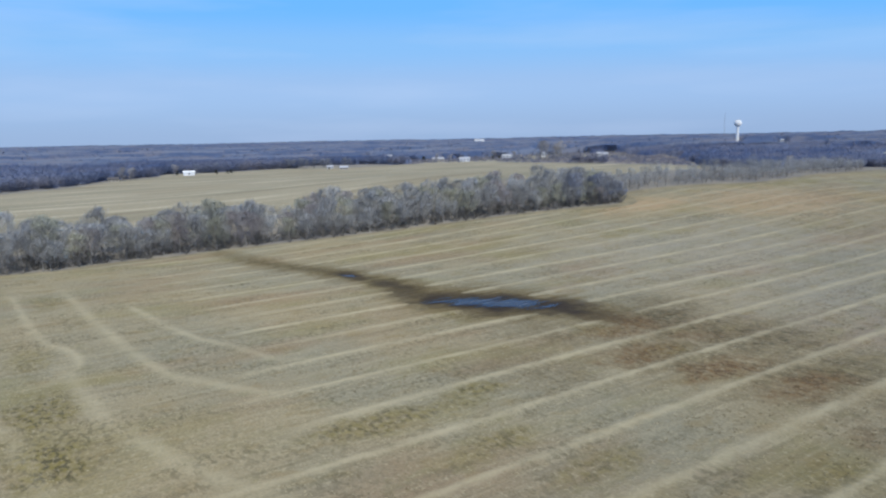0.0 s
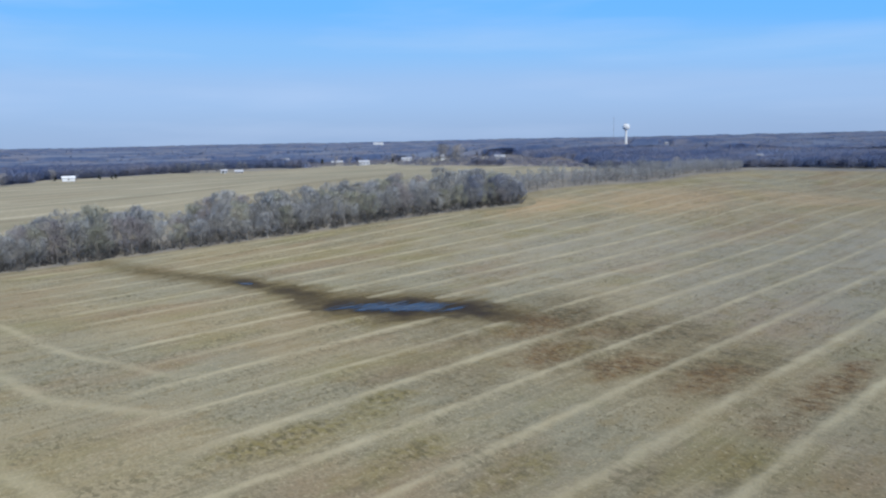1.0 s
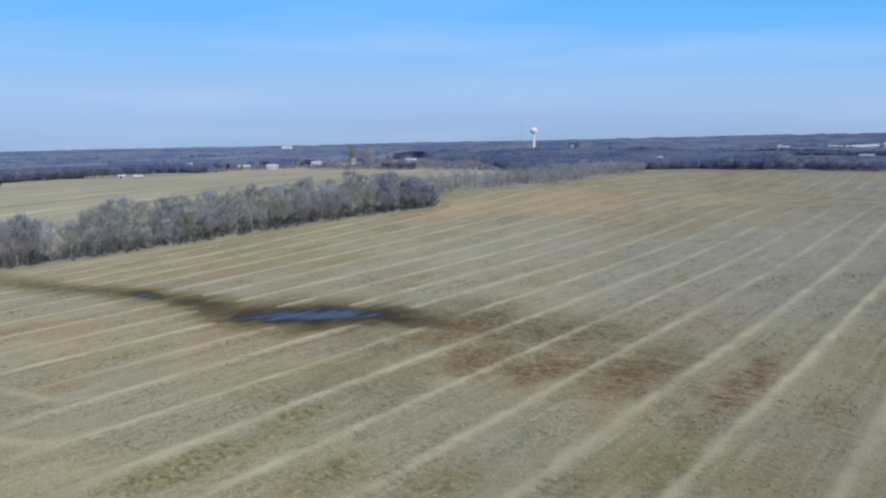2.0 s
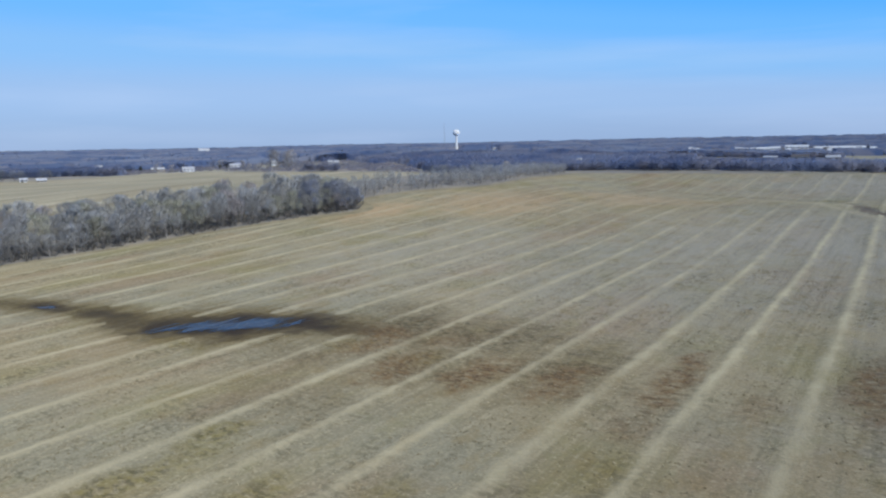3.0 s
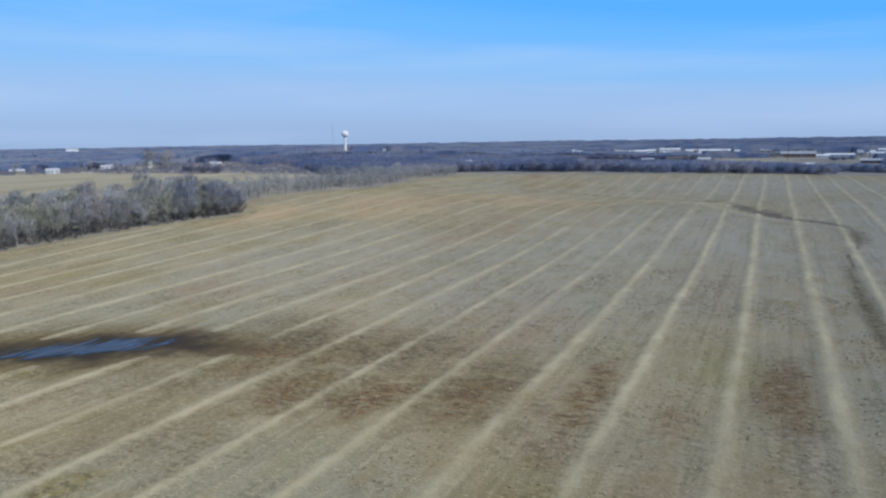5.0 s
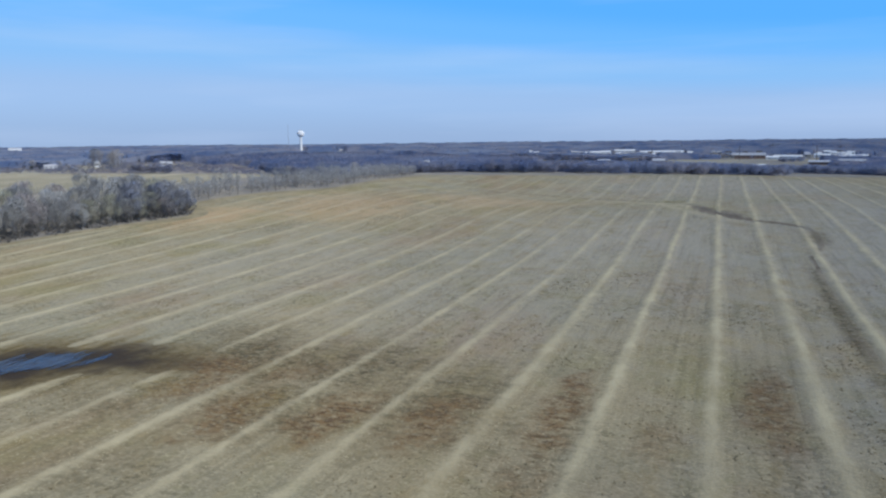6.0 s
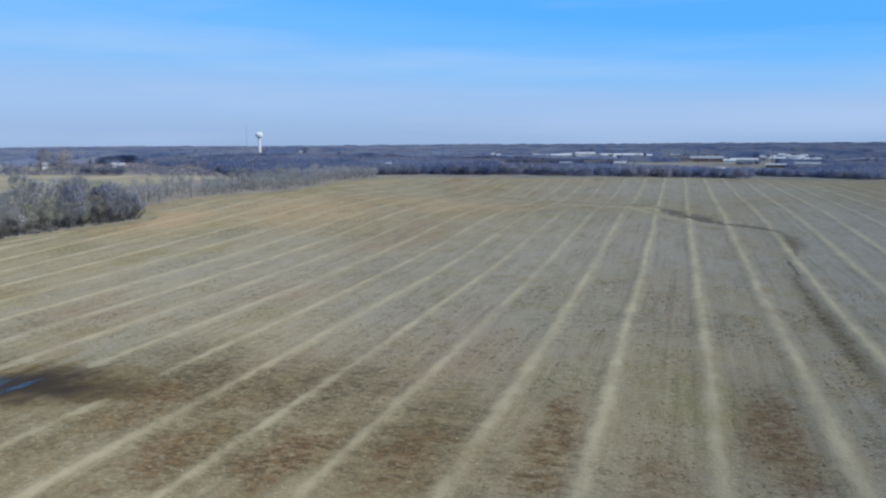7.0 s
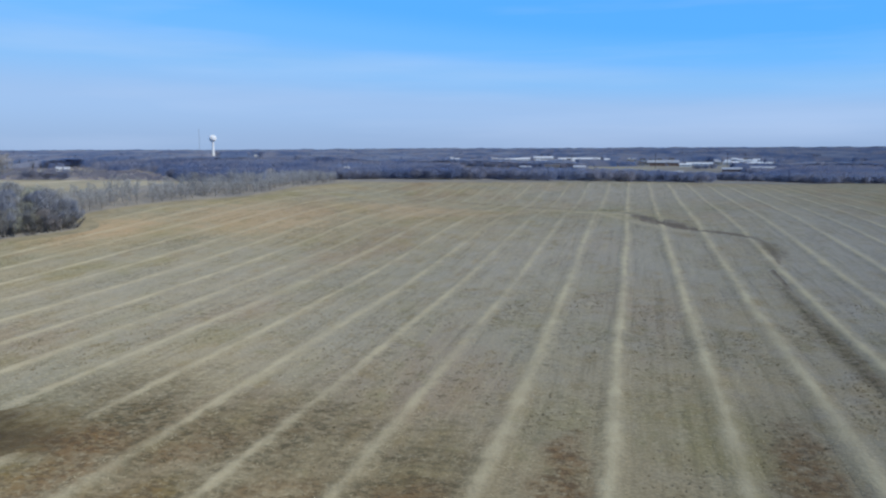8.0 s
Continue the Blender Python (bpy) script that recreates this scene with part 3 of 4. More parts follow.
def loose_straw(row, rng):
    """Short stalks of straw strewn over a windrow's crest, where it lies near."""
    co = np.zeros(len(row.data.vertices) * 3)
    row.data.vertices.foreach_get("co", co)
    co = co.reshape(-1, 3)
    mid = co[(co[:, 1] < 175) & (co[:, 1] > -25) & (co[:, 0] > -180)]
    if len(mid) < 20:
        return
    count = min(1400, len(mid) * 4)
    base = mid[rng.integers(0, len(mid), count)] + rng.normal(0, 1, (count, 3)) * np.array([0.5, 1.4, 0.0])
    base[:, 2] = height(base[:, 0], base[:, 1]) + 0.06
    keep = dryness(base[:, 0], base[:, 1]) > 0.6
    base, turn = base[keep], rng.uniform(0, 6.3, keep.sum())
    size, wide = rng.uniform(0.12, 0.34, len(base)), rng.uniform(0.02, 0.05, len(base))
    along = np.stack([np.cos(turn) * size, np.sin(turn) * size, np.zeros(len(base))], -1)
    side = np.stack([-np.sin(turn) * wide, np.cos(turn) * wide, np.zeros(len(base))], -1)
    v = np.stack([base - along - side, base - along + side, base + along + np.array([0, 0, 0.1])], 1).reshape(-1, 3)
    ob = tagged(new("loose_straw", mesh_from("loose_straw", v, np.arange(len(v)).reshape(-1, 3), [STRAW_BITS])), "loose pale straw stalks", kind="stuff")
    ob.parent = row


build_rows()
straw_rng = np.random.default_rng(3)
for row in [o for o in scene.collection.objects if o.name.startswith("windrow")]:
    loose_straw(row, straw_rng)


GULLY_MID = float(line_distance(np.array([-18.5]), np.array([247.0]), GULLY_LINE)[1][0])


def build_wet_ground():
    tagged(ribbon("wet_swale", WET_LINE, 13, WETMUD, 0.06, across=(-1, -0.85, -0.7, -0.55, -0.4, -0.25, -0.12, 0, 0.12, 0.25, 0.4, 0.55, 0.7, 0.85, 1), strength=lambda x, y: 0.75 + 0.25 * np.exp(-((x + 106) / 26) ** 2) - 0.6 * step(-92, -79, x) - 0.4 * step(-158, -195, x), width=lambda t: 0.6 + 0.85 * math.exp(-((t - 0.80) / 0.13) ** 2)),
           "dark wet muddy swale crossing the stubble field", "mud", kind="structure")
    tagged(ribbon("gully", GULLY_LINE, 3.2, GULLY, 0.10, strength=lambda x, y: np.where(y > 222, np.where(x < -48, 0.35, np.where(y > 274, 0.2, 1.0)), np.where((y > 163) & (y < 178), 1.4, np.where(y < 160, 0.12, 0.3))), width=lambda t: (0.75 if t < 0.62 else 0.36) + 1.7 * math.exp(-((t - GULLY_MID) / 0.055) ** 2), across=(-1, -0.6, -0.35, -0.18, 0, 0.18, 0.35, 0.6, 1)), "narrow eroded gully with dark bare soil in stubble", "gully", kind="structure")
    tagged(ribbon("gully_bank", smooth_line([(-62, 305), (-50, 291), (-41, 281), (-35, 266), (-27, 247), (-18, 233), (-10, 224)], 2.5), 4.6, STRAW_ROW, 0.09, 0.1, strength=lambda x, y: 0.7 - 0.4 * step(-30, -12, x)), "pale bank of washed straw beside the gully", "bank", kind="structure")


build_wet_ground()
tagged(ribbon("grass_margin", smooth_line([(x + 1.5, y) for x, y in WEST_EDGE], 2.5), 2.4, VERGE, 0.05), "strip of dull olive grass along the tree line", "grass", kind="structure")


def pond(name, centre, way, half_long, half_wide, z, label, seed):
    rng = random.Random(seed)
    ph = [rng.uniform(0, 6.3) for _ in range(5)]
    verts, uv, faces = [(centre[0], centre[1], z)], [(0, 0)], []
    rings, around = (0.3, 0.55, 0.75, 0.9, 1.0), 64
    for r in rings:
        for k in range(around):
            a = 2 * math.pi * k / around
            w = 1 + 0.10 * math.sin(2 * a + ph[0]) + 0.09 * math.sin(3 * a + ph[1]) + 0.06 * math.sin(7 * a + ph[2]) + 0.04 * math.sin(11 * a + ph[3])
            u = r * half_long * w * math.copysign(abs(math.cos(a)) ** 0.85, math.cos(a))
            v = r * half_wide * w * math.copysign(abs(math.sin(a)) ** 0.7, math.sin(a))
            verts.append((centre[0] + u * math.cos(way) - v * math.sin(way), centre[1] + u * math.sin(way) + v * math.cos(way), z))
            uv.append((r, 0))
    for k in range(around):
        faces.append((0, 1 + k, 1 + (k + 1) % around))
        for j in range(len(rings) - 1):
            a, b = 1 + j * around, 1 + (j + 1) * around
            faces.append((a + k, b + k, b + (k + 1) % around, a + (k + 1) % around))
    me = mesh_from(name, verts, faces, [WATER])
    layer = me.uv_layers.new(name="UVMap")
    loops = np.zeros(len(me.loops), np.int32)
    me.loops.foreach_get("vertex_index", loops)
    layer.data.foreach_set("uv", np.array(uv)[loops].ravel())
    return tagged(new(name, me), label, "water", kind="structure")


pond("water_pond", POND, POND_WAY, 13.0, 5.0, float(smooth_height(*POND)) + 0.06, "shallow rippled pool of blue water in mud", 3)
pond("water_puddle", (-148, 52.6), 0.5, 2.8, 0.9, float(smooth_height(-148, 53.3)) + 0.02, "small puddle in the wet swale", 5)


def build_tufts():
    """Small clumps of uncut stalks and residue left standing in the near stubble."""
    rng = np.random.default_rng(9)
    n = 22000
    x, y = rng.uniform(-115, 20, n), rng.uniform(-5, 150, n)
    thick = np.sin(x / 9.1 + np.sin(y / 13)) * np.sin(y / 7.3 + 1) + 0.7 * np.sin(x / 3.7 + 2) * np.sin(y / 4.9)
    keep = (thick > rng.uniform(-0.6, 1.0, n)) & (dryness(x, y) > 0.5) & (np.abs((x + 30) / SPACING - np.round((x + 30) / SPACING)) > 0.16)
    x, y = x[keep], y[keep]
    z = height(x, y)
    verts, faces = [], []
    for px, py, pz in zip(x, y, z):
        for _ in range(4):
            a, r, h, w = rng.uniform(0, 6.3), rng.uniform(0.02, 0.2), rng.uniform(0.04, 0.13), rng.uniform(0.05, 0.14)
            bx, by = px + r * math.cos(a), py + r * math.sin(a)
            t = rng.uniform(0, 6.3)
            k = len(verts)
            verts += [(bx - w * math.cos(t), by - w * math.sin(t), pz - 0.01), (bx + w * math.cos(t), by + w * math.sin(t), pz - 0.01), (bx + 0.12 * math.cos(a), by + 0.12 * math.sin(a), pz + h)]
            faces.append((k, k + 1, k + 2))
    tagged(new("stubble_tufts", mesh_from("stubble_tufts", verts, faces, [TUFT])), "brown tufts of cut stalks in the stubble", "stubble", kind="stuff")


build_tufts()


# ---- trees ----
def tube(verts, faces, path, radii, sides=5):
    base = len(verts)
    for k, p in enumerate(path):
        d = (path[min(k + 1, len(path) - 1)] - path[max(k - 1, 0)]).normalized()
        u = d.orthogonal().normalized()
        v = d.cross(u)
        for s in range(sides):
            a = 2 * math.pi * s / sides
            verts.append(p + (u * math.cos(a) + v * math.sin(a)) * radii[k])
    for k in range(len(path) - 1):
        for s in range(sides):
            a, b = base + k * sides + s, base + k * sides + (s + 1) % sides
            faces.append((a, b, b + sides, a + sides))


def tree_meshes(seed, tall, spread, twigs, twig_mat, low=0.25, depth=3):
    """A bare broadleaf tree: a tapered forked trunk with limbs, and a crown of many fine twigs."""
    rng = random.Random(seed)
    wood, wood_faces, fine, fine_faces, ends, normals = [], [], [], [], [], []
    lean = Vector((rng.uniform(-0.08, 0.08), rng.uniform(-0.08, 0.08), 0))
    trunk = [Vector((0, 0, -0.4)) + (Vector((0, 0, 1)) + lean * t * 2) * (t * tall * 0.75) + Vector((rng.uniform(-0.1, 0.1), rng.uniform(-0.1, 0.1), 0)) for t in (0, 0.12, 0.3, 0.5, 0.75, 1)]
    r0 = tall * 0.018
    tube(wood, wood_faces, trunk, [r0 * v for v in (1.5, 1.0, 0.85, 0.62, 0.36, 0.12)], 6)

    def grow(start, way, length, radius, level):
        path, p, d = [start], start.copy(), way.normalized()
        pieces = 5 - level if level < 3 else 1
        for _ in range(pieces):
            d = (d + Vector((rng.uniform(-0.25, 0.25), rng.uniform(-0.25, 0.25), rng.uniform(-0.05, 0.22)))).normalized()
            p = p + d * (length / pieces)
            path.append(p.copy())
        tube(wood, wood_faces, path, [radius * (1 - 0.8 * k / pieces) for k in range(pieces + 1)], 3)
        ends.extend((q, d, level) for q in path[1:])
        if level < depth:
            for _ in range(5 if level == 1 else 3):
                q = path[rng.randint(1, pieces)]
                side = (d + Vector((rng.uniform(-1, 1), rng.uniform(-1, 1), rng.uniform(-0.3, 0.7))) * 0.9).normalized()
                grow(q, side, length * rng.uniform(0.45, 0.65), radius * 0.5, level + 1)

    limbs = 9
    for k in range(limbs):
        t = low + (0.95 - low) * (k + rng.random()) / limbs
        start = trunk[0].lerp(trunk[-1], t)
        a = 2.4 * k + rng.uniform(-0.4, 0.4)
        rise = 0.35 + 0.9 * t
        grow(start, Vector((math.cos(a), math.sin(a), rise)), spread * rng.uniform(0.75, 1.1) * (1.15 - 0.45 * t), r0 * 0.5 * (1.2 - t), 1)
    for _ in range(twigs):
        q, d, level = rng.choice(ends)
        q = q + Vector((rng.gauss(0, 0.5), rng.gauss(0, 0.5), rng.gauss(0, 0.5))) * (tall / 12)
        dome = Vector((q.x / (spread * 1.12), q.y / (spread * 1.12), (q.z - tall * 0.47) / (tall * 0.46)))
        if dome.length > 1:
            dome *= rng.uniform(0.82, 1.0) / dome.length
            q = Vector((dome.x * spread * 1.12, dome.y * spread * 1.12, dome.z * tall * 0.46 + tall * 0.47))
        way = (d * 0.9 + Vector((rng.uniform(-0.8, 0.8), rng.uniform(-0.8, 0.8), rng.uniform(-0.35, 0.8)))).normalized()
        size = rng.uniform(0.5, 1.35) * tall / 12
        side = way.cross(Vector((rng.uniform(-1, 1), rng.uniform(-1, 1), rng.uniform(-1, 1)))).normalized() * rng.uniform(0.023, 0.048)
        b = len(fine)
        fine += [q - side, q + side, q + way * size]
        fine_faces.append((b, b + 1, b + 2))
        out = q - Vector((0, 0, tall * 0.4))
        out = out.normalized() + Vector((rng.gauss(0, 0.22), rng.gauss(0, 0.22), rng.gauss(0, 0.22)))
        normals += [out.normalized()] * 3
    crown = mesh_from("crown", fine, fine_faces, [twig_mat], True)
    crown.normals_split_custom_set([tuple(v) for v in normals])
    return mesh_from("trunk", wood, wood_faces, [BARK], True), crown


def tree_at(name, meshes, label, category, group):
    root = new(name)
    tagged(root, label, category, group)
    for part_name, me in zip(("trunk", "crown"), meshes):
        ob = new(part_name, me)
        ob.parent = root
    return root


def place(x, y, size=1.0, turn=0.0, tall=1.0):
    return Matrix.LocRotScale((x, y, float(height(x, y))), Euler((0, 0, turn)), (size, size, size * tall))


KINDS = [tree_at("bare_tree", tree_meshes(s, 12, sp, fine, mat, low), label, "tree", "bare trees of the hedgerow")
         for s, sp, mat, low, fine, label in ((1, 4.4, TWIG, 0.12, 2700, "grey leafless broadleaf tree in a dense tree line"), (2, 5.0, TWIG, 0.1, 3000, "wide grey leafless tree with a rounded twiggy crown"),
                                        (3, 4.0, TWIG_OLIVE, 0.12, 2600, "leafless tree with olive tinted twigs"), (4, 4.6, TWIG_MAUVE, 0.08, 2800, "leafless many-limbed tree with low branches"),
                                        (5, 4.1, TWIG, 0.18, 1700, "tall leafless tree with pale upright limbs"))]
FAR_KINDS = [tree_at("bare_tree", tree_meshes(s, 12, sp, 1700, mat, 0.12, 2), label, "tree", "bare trees far off")
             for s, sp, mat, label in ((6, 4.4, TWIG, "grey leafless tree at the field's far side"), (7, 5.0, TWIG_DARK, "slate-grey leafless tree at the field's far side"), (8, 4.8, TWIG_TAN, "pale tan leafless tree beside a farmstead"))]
BUSHES = [tree_at("shrub", tree_meshes(s, 4.2, 2.1, 640, BRUSH, 0.05, 1), "brown leafless undergrowth shrub under the trees", "shrub", "undergrowth shrubs") for s in (11, 12, 13)]
PALE_BUSHES = [tree_at("shrub", tree_meshes(s, 4.2, 2.4, 420, TWIG_TAN, 0.05, 1), "pale tan leafless shrub on rough ground", "shrub", "shrubs by the farms") for s in (14, 15)]


def scaled(thing, x, y, size, turn, tall=1.0):
    ob = copy_thing(thing, Matrix.Identity(4))
    ob.matrix_basis = place(x, y, size, turn, tall)
    return ob


def edge_point(line, s):
    lengths = [math.dist(a, b) for a, b in zip(line, line[1:])]
    s = min(max(s, 0), sum(lengths) - 0.01)
    for (a, b), size in zip(zip(line, line[1:]), lengths):
        if s <= size:
            ux, uy = (b[0] - a[0]) / size, (b[1] - a[1]) / size
            return a[0] + ux * s, a[1] + uy * s, -uy, ux
        s -= size


def joined_trees(grown, rng):
    """The far low tree line as one mesh: whole bare trees, too many and too small to tell apart."""
    patterns = [tree_meshes(40 + k, 12, sp, 760, TWIG, 0.1, 2) for k, sp in enumerate((4.4, 5.0, 4.0))]
    read = []
    for pair in patterns:
        for me in pair:
            co = np.zeros(len(me.vertices) * 3)
            me.vertices.foreach_get("co", co)
            read.append((co.reshape(-1, 3), [tuple(f.vertices) for f in me.polygons], np.array([tuple(c.vector) for c in me.corner_normals])))
    verts, faces, kinds, normals, base = [], [], [], [], 0
    for k, x, y, size in grown:
        a = rng.uniform(0, 6.3)
        turn = np.array([[math.cos(a), -math.sin(a), 0], [math.sin(a), math.cos(a), 0], [0, 0, 1]])
        z = float(height(x, y))
        for which in (0, 1):
            co, fs, no = read[2 * k + which]
            verts.append(co @ turn.T * size + np.array([x, y, z]))
            faces += [tuple(v + base for v in f) for f in fs]
            kinds += [which] * len(fs)
            normals.append(no @ turn.T)
            base += len(co)
    me = mesh_from("far_tree_line", np.concatenate(verts), faces, [BARK, TWIG], True, kinds)
    me.normals_split_custom_set(np.concatenate(normals))
    tagged(new("far_tree_line", me), "low grey leafless trees standing close along the field's edge", "trees", kind="stuff")


def build_tree_line():
    rng = random.Random(8)
    near = WEST_EDGE[:11]
    far = WEST_EDGE[10:]
    total = sum(math.dist(a, b) for a, b in zip(near, near[1:]))
    for back, gap, lo, hi in ((3.2, 4.4, 0.6, 0.9), (9, 4.4, 0.75, 1.15), (18, 6.0, 0.85, 1.3), (26, 8, 0.85, 1.15)):
        s = rng.uniform(0, 3)
        while s < total - 2:
            x, y, nx, ny = edge_point(near, s)
            px, py = x + nx * (back + rng.uniform(-2, 2)), y + ny * (back + rng.uniform(-2, 2))
            scaled(rng.choice(KINDS + KINDS[:3]), px, py, rng.uniform(lo, hi) * float(np.interp(py, (0, 14, 25, 45, 62, 98, 112, 140, 165), (1.0, 1.1, 0.88, 1.1, 0.97, 0.95, 0.93, 0.97, 0.92))), rng.uniform(0, 6.3), rng.uniform(0.9, 1.12))
            s += gap * rng.uniform(0.7, 1.4)
    s = 0
    while s < total - 2:
        x, y, nx, ny = edge_point(near, s)
        b = rng.uniform(-0.5, 7)
        scaled(rng.choice(BUSHES), x + nx * b, y + ny * b, rng.uniform(0.6, 1.3), rng.uniform(0, 6.3))
        s += rng.uniform(0.8, 1.9)
    total = sum(math.dist(a, b) for a, b in zip(far, far[1:]))
    grown = []
    for back, gap, lo, hi in ((4, 3.6, 0.4, 0.55), (9, 3.6, 0.45, 0.6), (15, 4.2, 0.45, 0.62), (22, 5, 0.45, 0.62)):
        s = rng.uniform(0, 3)
        while s < total - 2:
            x, y, nx, ny = edge_point(far, s)
            grown.append((rng.randrange(3), x + nx * (back + rng.uniform(-2, 2)), y + ny * (back + rng.uniform(-2, 2)), rng.uniform(lo, hi)))
            s += gap * rng.uniform(0.7, 1.4)
    for _ in range(130):
        x, y = rng.uniform(-330, -196), rng.uniform(215, 470)
        if not inside(np.array(x), np.array(y), FIELD) and not inside(np.array(x + 6), np.array(y), UPPER_FIELD) and math.hypot(x + 15, y) < 450:
            grown.append((rng.randrange(3), x, y, rng.uniform(0.38, 0.52)))
    joined_trees(grown, rng)
    for x, y, size in ((-668, 596, 1.9), (-652, 590, 2.2), (-641, 597, 2.1), (-630, 592, 1.7), (-660, 612, 1.8), (-760, 500, 1.0), (-742, 508, 0.9), (-756, 590, 1.1), (-738, 612, 0.9), (-700, 577, 0.6), (-691, 572, 0.7), (-683, 575, 0.6), (-675, 569, 0.7),
                       (-666, 574, 0.65), (-657, 568, 0.6), (-648, 570, 0.7), (-590, 582, 0.7), (-580, 588, 0.6), (-556, 590, 0.65), (-546, 584, 0.6), (-640, 100, 1.1), (-648, 108, 1.0), (-700, 178, 0.9), (-706, 160, 1.0)):
        scaled(FAR_KINDS[2] if y > 560 else rng.choice(FAR_KINDS), x, y, size, x)
    for _ in range(40):
        left, rr = math.radians(rng.uniform(43.5, 58)), rng.uniform(780, 960)
        x, y = -15 - rr * math.sin(left), rr * math.cos(left)
        if bool(meadow(np.array(x), np.array(y))) and not inside(np.array(x), np.array(y), UPPER_FIELD):
            scaled(rng.choice(PALE_BUSHES), x, y, rng.uniform(0.5, 1.1), rng.uniform(0, 6.3))
    dark = tree_at("bare_tree", tree_meshes(21, 11, 4.6, 5200, TWIG_DARK, 0.06), "dense dark leafless tree ending the tree line", "tree", "bare trees of the hedgerow")
    dark.matrix_basis = place(-182, 172, 1.05, 0.4)
    for x, y, size in ((-754, 295, 1.1), (-746, 299, 1.0), (-738, 303, 1.15), (-730, 306, 0.95), (-724, 312, 1.1), (-722, 322, 1.0), (-726, 330, 1.0), (-748, 362, 1.0), (-752, 371, 0.9), (-734, 200, 0.8), (-742, 210, 0.9), (-186, 178, 1.0), (-179.5, 179, 0.8), (-188, 168, 1.1), (-185, 163, 0.9)):
        scaled(dark, x, y, size, x)
    for k in KINDS:
        k.matrix_basis = place(-232 - rng.uniform(0, 6), 20 + 30 * KINDS.index(k), 0.9)
    for k in FAR_KINDS:
        k.matrix_basis = place(-196 - 5 * FAR_KINDS.index(k), 262 + 40 * FAR_KINDS.index(k), 0.7)
    for k in PALE_BUSHES:
        k.matrix_basis = place(-655 - 12 * PALE_BUSHES.index(k), 575, 0.8)
    for k in BUSHES:
        k.matrix_basis = place(-217 - 2 * BUSHES.index(k), 20 + 15 * BUSHES.index(k), 0.9)


build_tree_line()

def build_evergreens():
    cedar = tree_at("cedar_tree", tree_meshes(31, 6.5, 1.9, 2200, CEDAR, 0.03, 2), "small dark evergreen cedar beside a farmstead", "tree", "dark evergreens by the farms")
    cedar.matrix_basis = place(-686, 193, 0.75)
    for x, y, size in ((-684, 203, 0.6), (-683, 206, 0.7), (-800, 424, 1.5), (-792, 502, 1.3), (-737, 574, 1.0), (-733, 581, 0.8), (-675, 306, 0.5), (-700, 160, 0.7)):
        scaled(cedar, x, y, size, x)


build_evergreens()

# ---- far woods ----
TOWN = ((-348, 1315, 19, 6.5, 0), (-328, 1389, 10, 5.7, 1), (-345, 1552, 18, 6.4, 0), (-289, 1399, 14, 7.5, 1), (-253, 1406, 31, 6.9, 0), (-235, 1453, 18, 7.1, 0), (-209, 1538, 41, 8.5, 0), (-181, 1293, 27, 5.2, 0), (-119, 864, 17, 8.6, 2),
        (-158, 1492, 30, 6.0, 0), (-118, 1161, 5, 11, 0), (-114, 1451, 53, 8.2, 0), (-103, 1341, 62, 5.4, 4), (-89, 890, 14, 6.5, 1), (-10, 1175, 18, 7.4, 4), (19, 1175, 47, 11, 3), (50, 1142, 17, 5.5, 0), (75, 1203, 39, 5.8, 0),
        (-159, 924, 15, 3.8, 1), (134, 1278, 31, 6.1, 0), (169, 1376, 17, 6.6, 0), (164, 1215, 39, 6.8, 0), (80, 861, 22, 5.4, 3), (115, 890, 27, 6.4, 1), (14, 760, 14, 3.4, 0))  # x, y, length, height, kind
OPEN_TO_VIEW = ((-648, 986, 8), (-591, 1014, 6), (-744, 605, 19), (-724, 518, 17), (-768, 508, 17), (-719, 648, 6), (-626, 661, 20), (-940, 537, 10)) + tuple(b[:3] for b in TOWN)


def free(x, y, rr):
    """Where woods stand: off the fields, the clearings and the town."""
    ok = ~inside(x, y, FIELD) & ~inside(x, y, UPPER_FIELD) & ~inside(x + 12, y + 3, UPPER_FIELD)
    for cx, cy, cr in CLEARINGS:
        ok &= np.hypot(x - cx, y - cy) > cr
    ok &= ~((x > -330) & (x < -200) & (y < 228)) & ~((x > -206) & (y < 430))
    for bx, by, bl in OPEN_TO_VIEW:
        size = math.hypot(bx + 15, by)
        ux, uy = -(bx + 15) / size, -by / size
        along = (x - bx) * ux + (y - by) * uy
        off = np.abs((x - bx) * uy - (y - by) * ux)
        ok &= ~((along > -12) & (along < (70 if by > 700 else 110)) & (off < bl / 2 + 1))
    left = np.degrees(np.arctan2(-(x + 15), y))
    ok &= ~((left < 13 + 2 * np.sin(x / 20)) & (left > -6 + 2 * np.sin(x / 15)) & (rr > 640) & (rr < 985))
    ok &= ~((left > -9 + 1.5 * np.sin(y / 17)) & (left < 10.5 + np.sin(y / 13)) & (rr > 1235) & (rr < 1420) & (np.sin(x / 11) * np.sin(y / 17 + x / 31) < 0.45))
    ok &= ~((left > 41) & (rr < 520)) & ~meadow(x, y)
    gaps = np.sin(x / 83 + 1.3) * np.sin(y / 71) + 0.6 * np.sin(x / 37) * np.sin(y / 43 + 2)
    ok &= (gaps < 0.75) | (rr > 2200)
    return ok & ((x < 330) | (rr > 600))


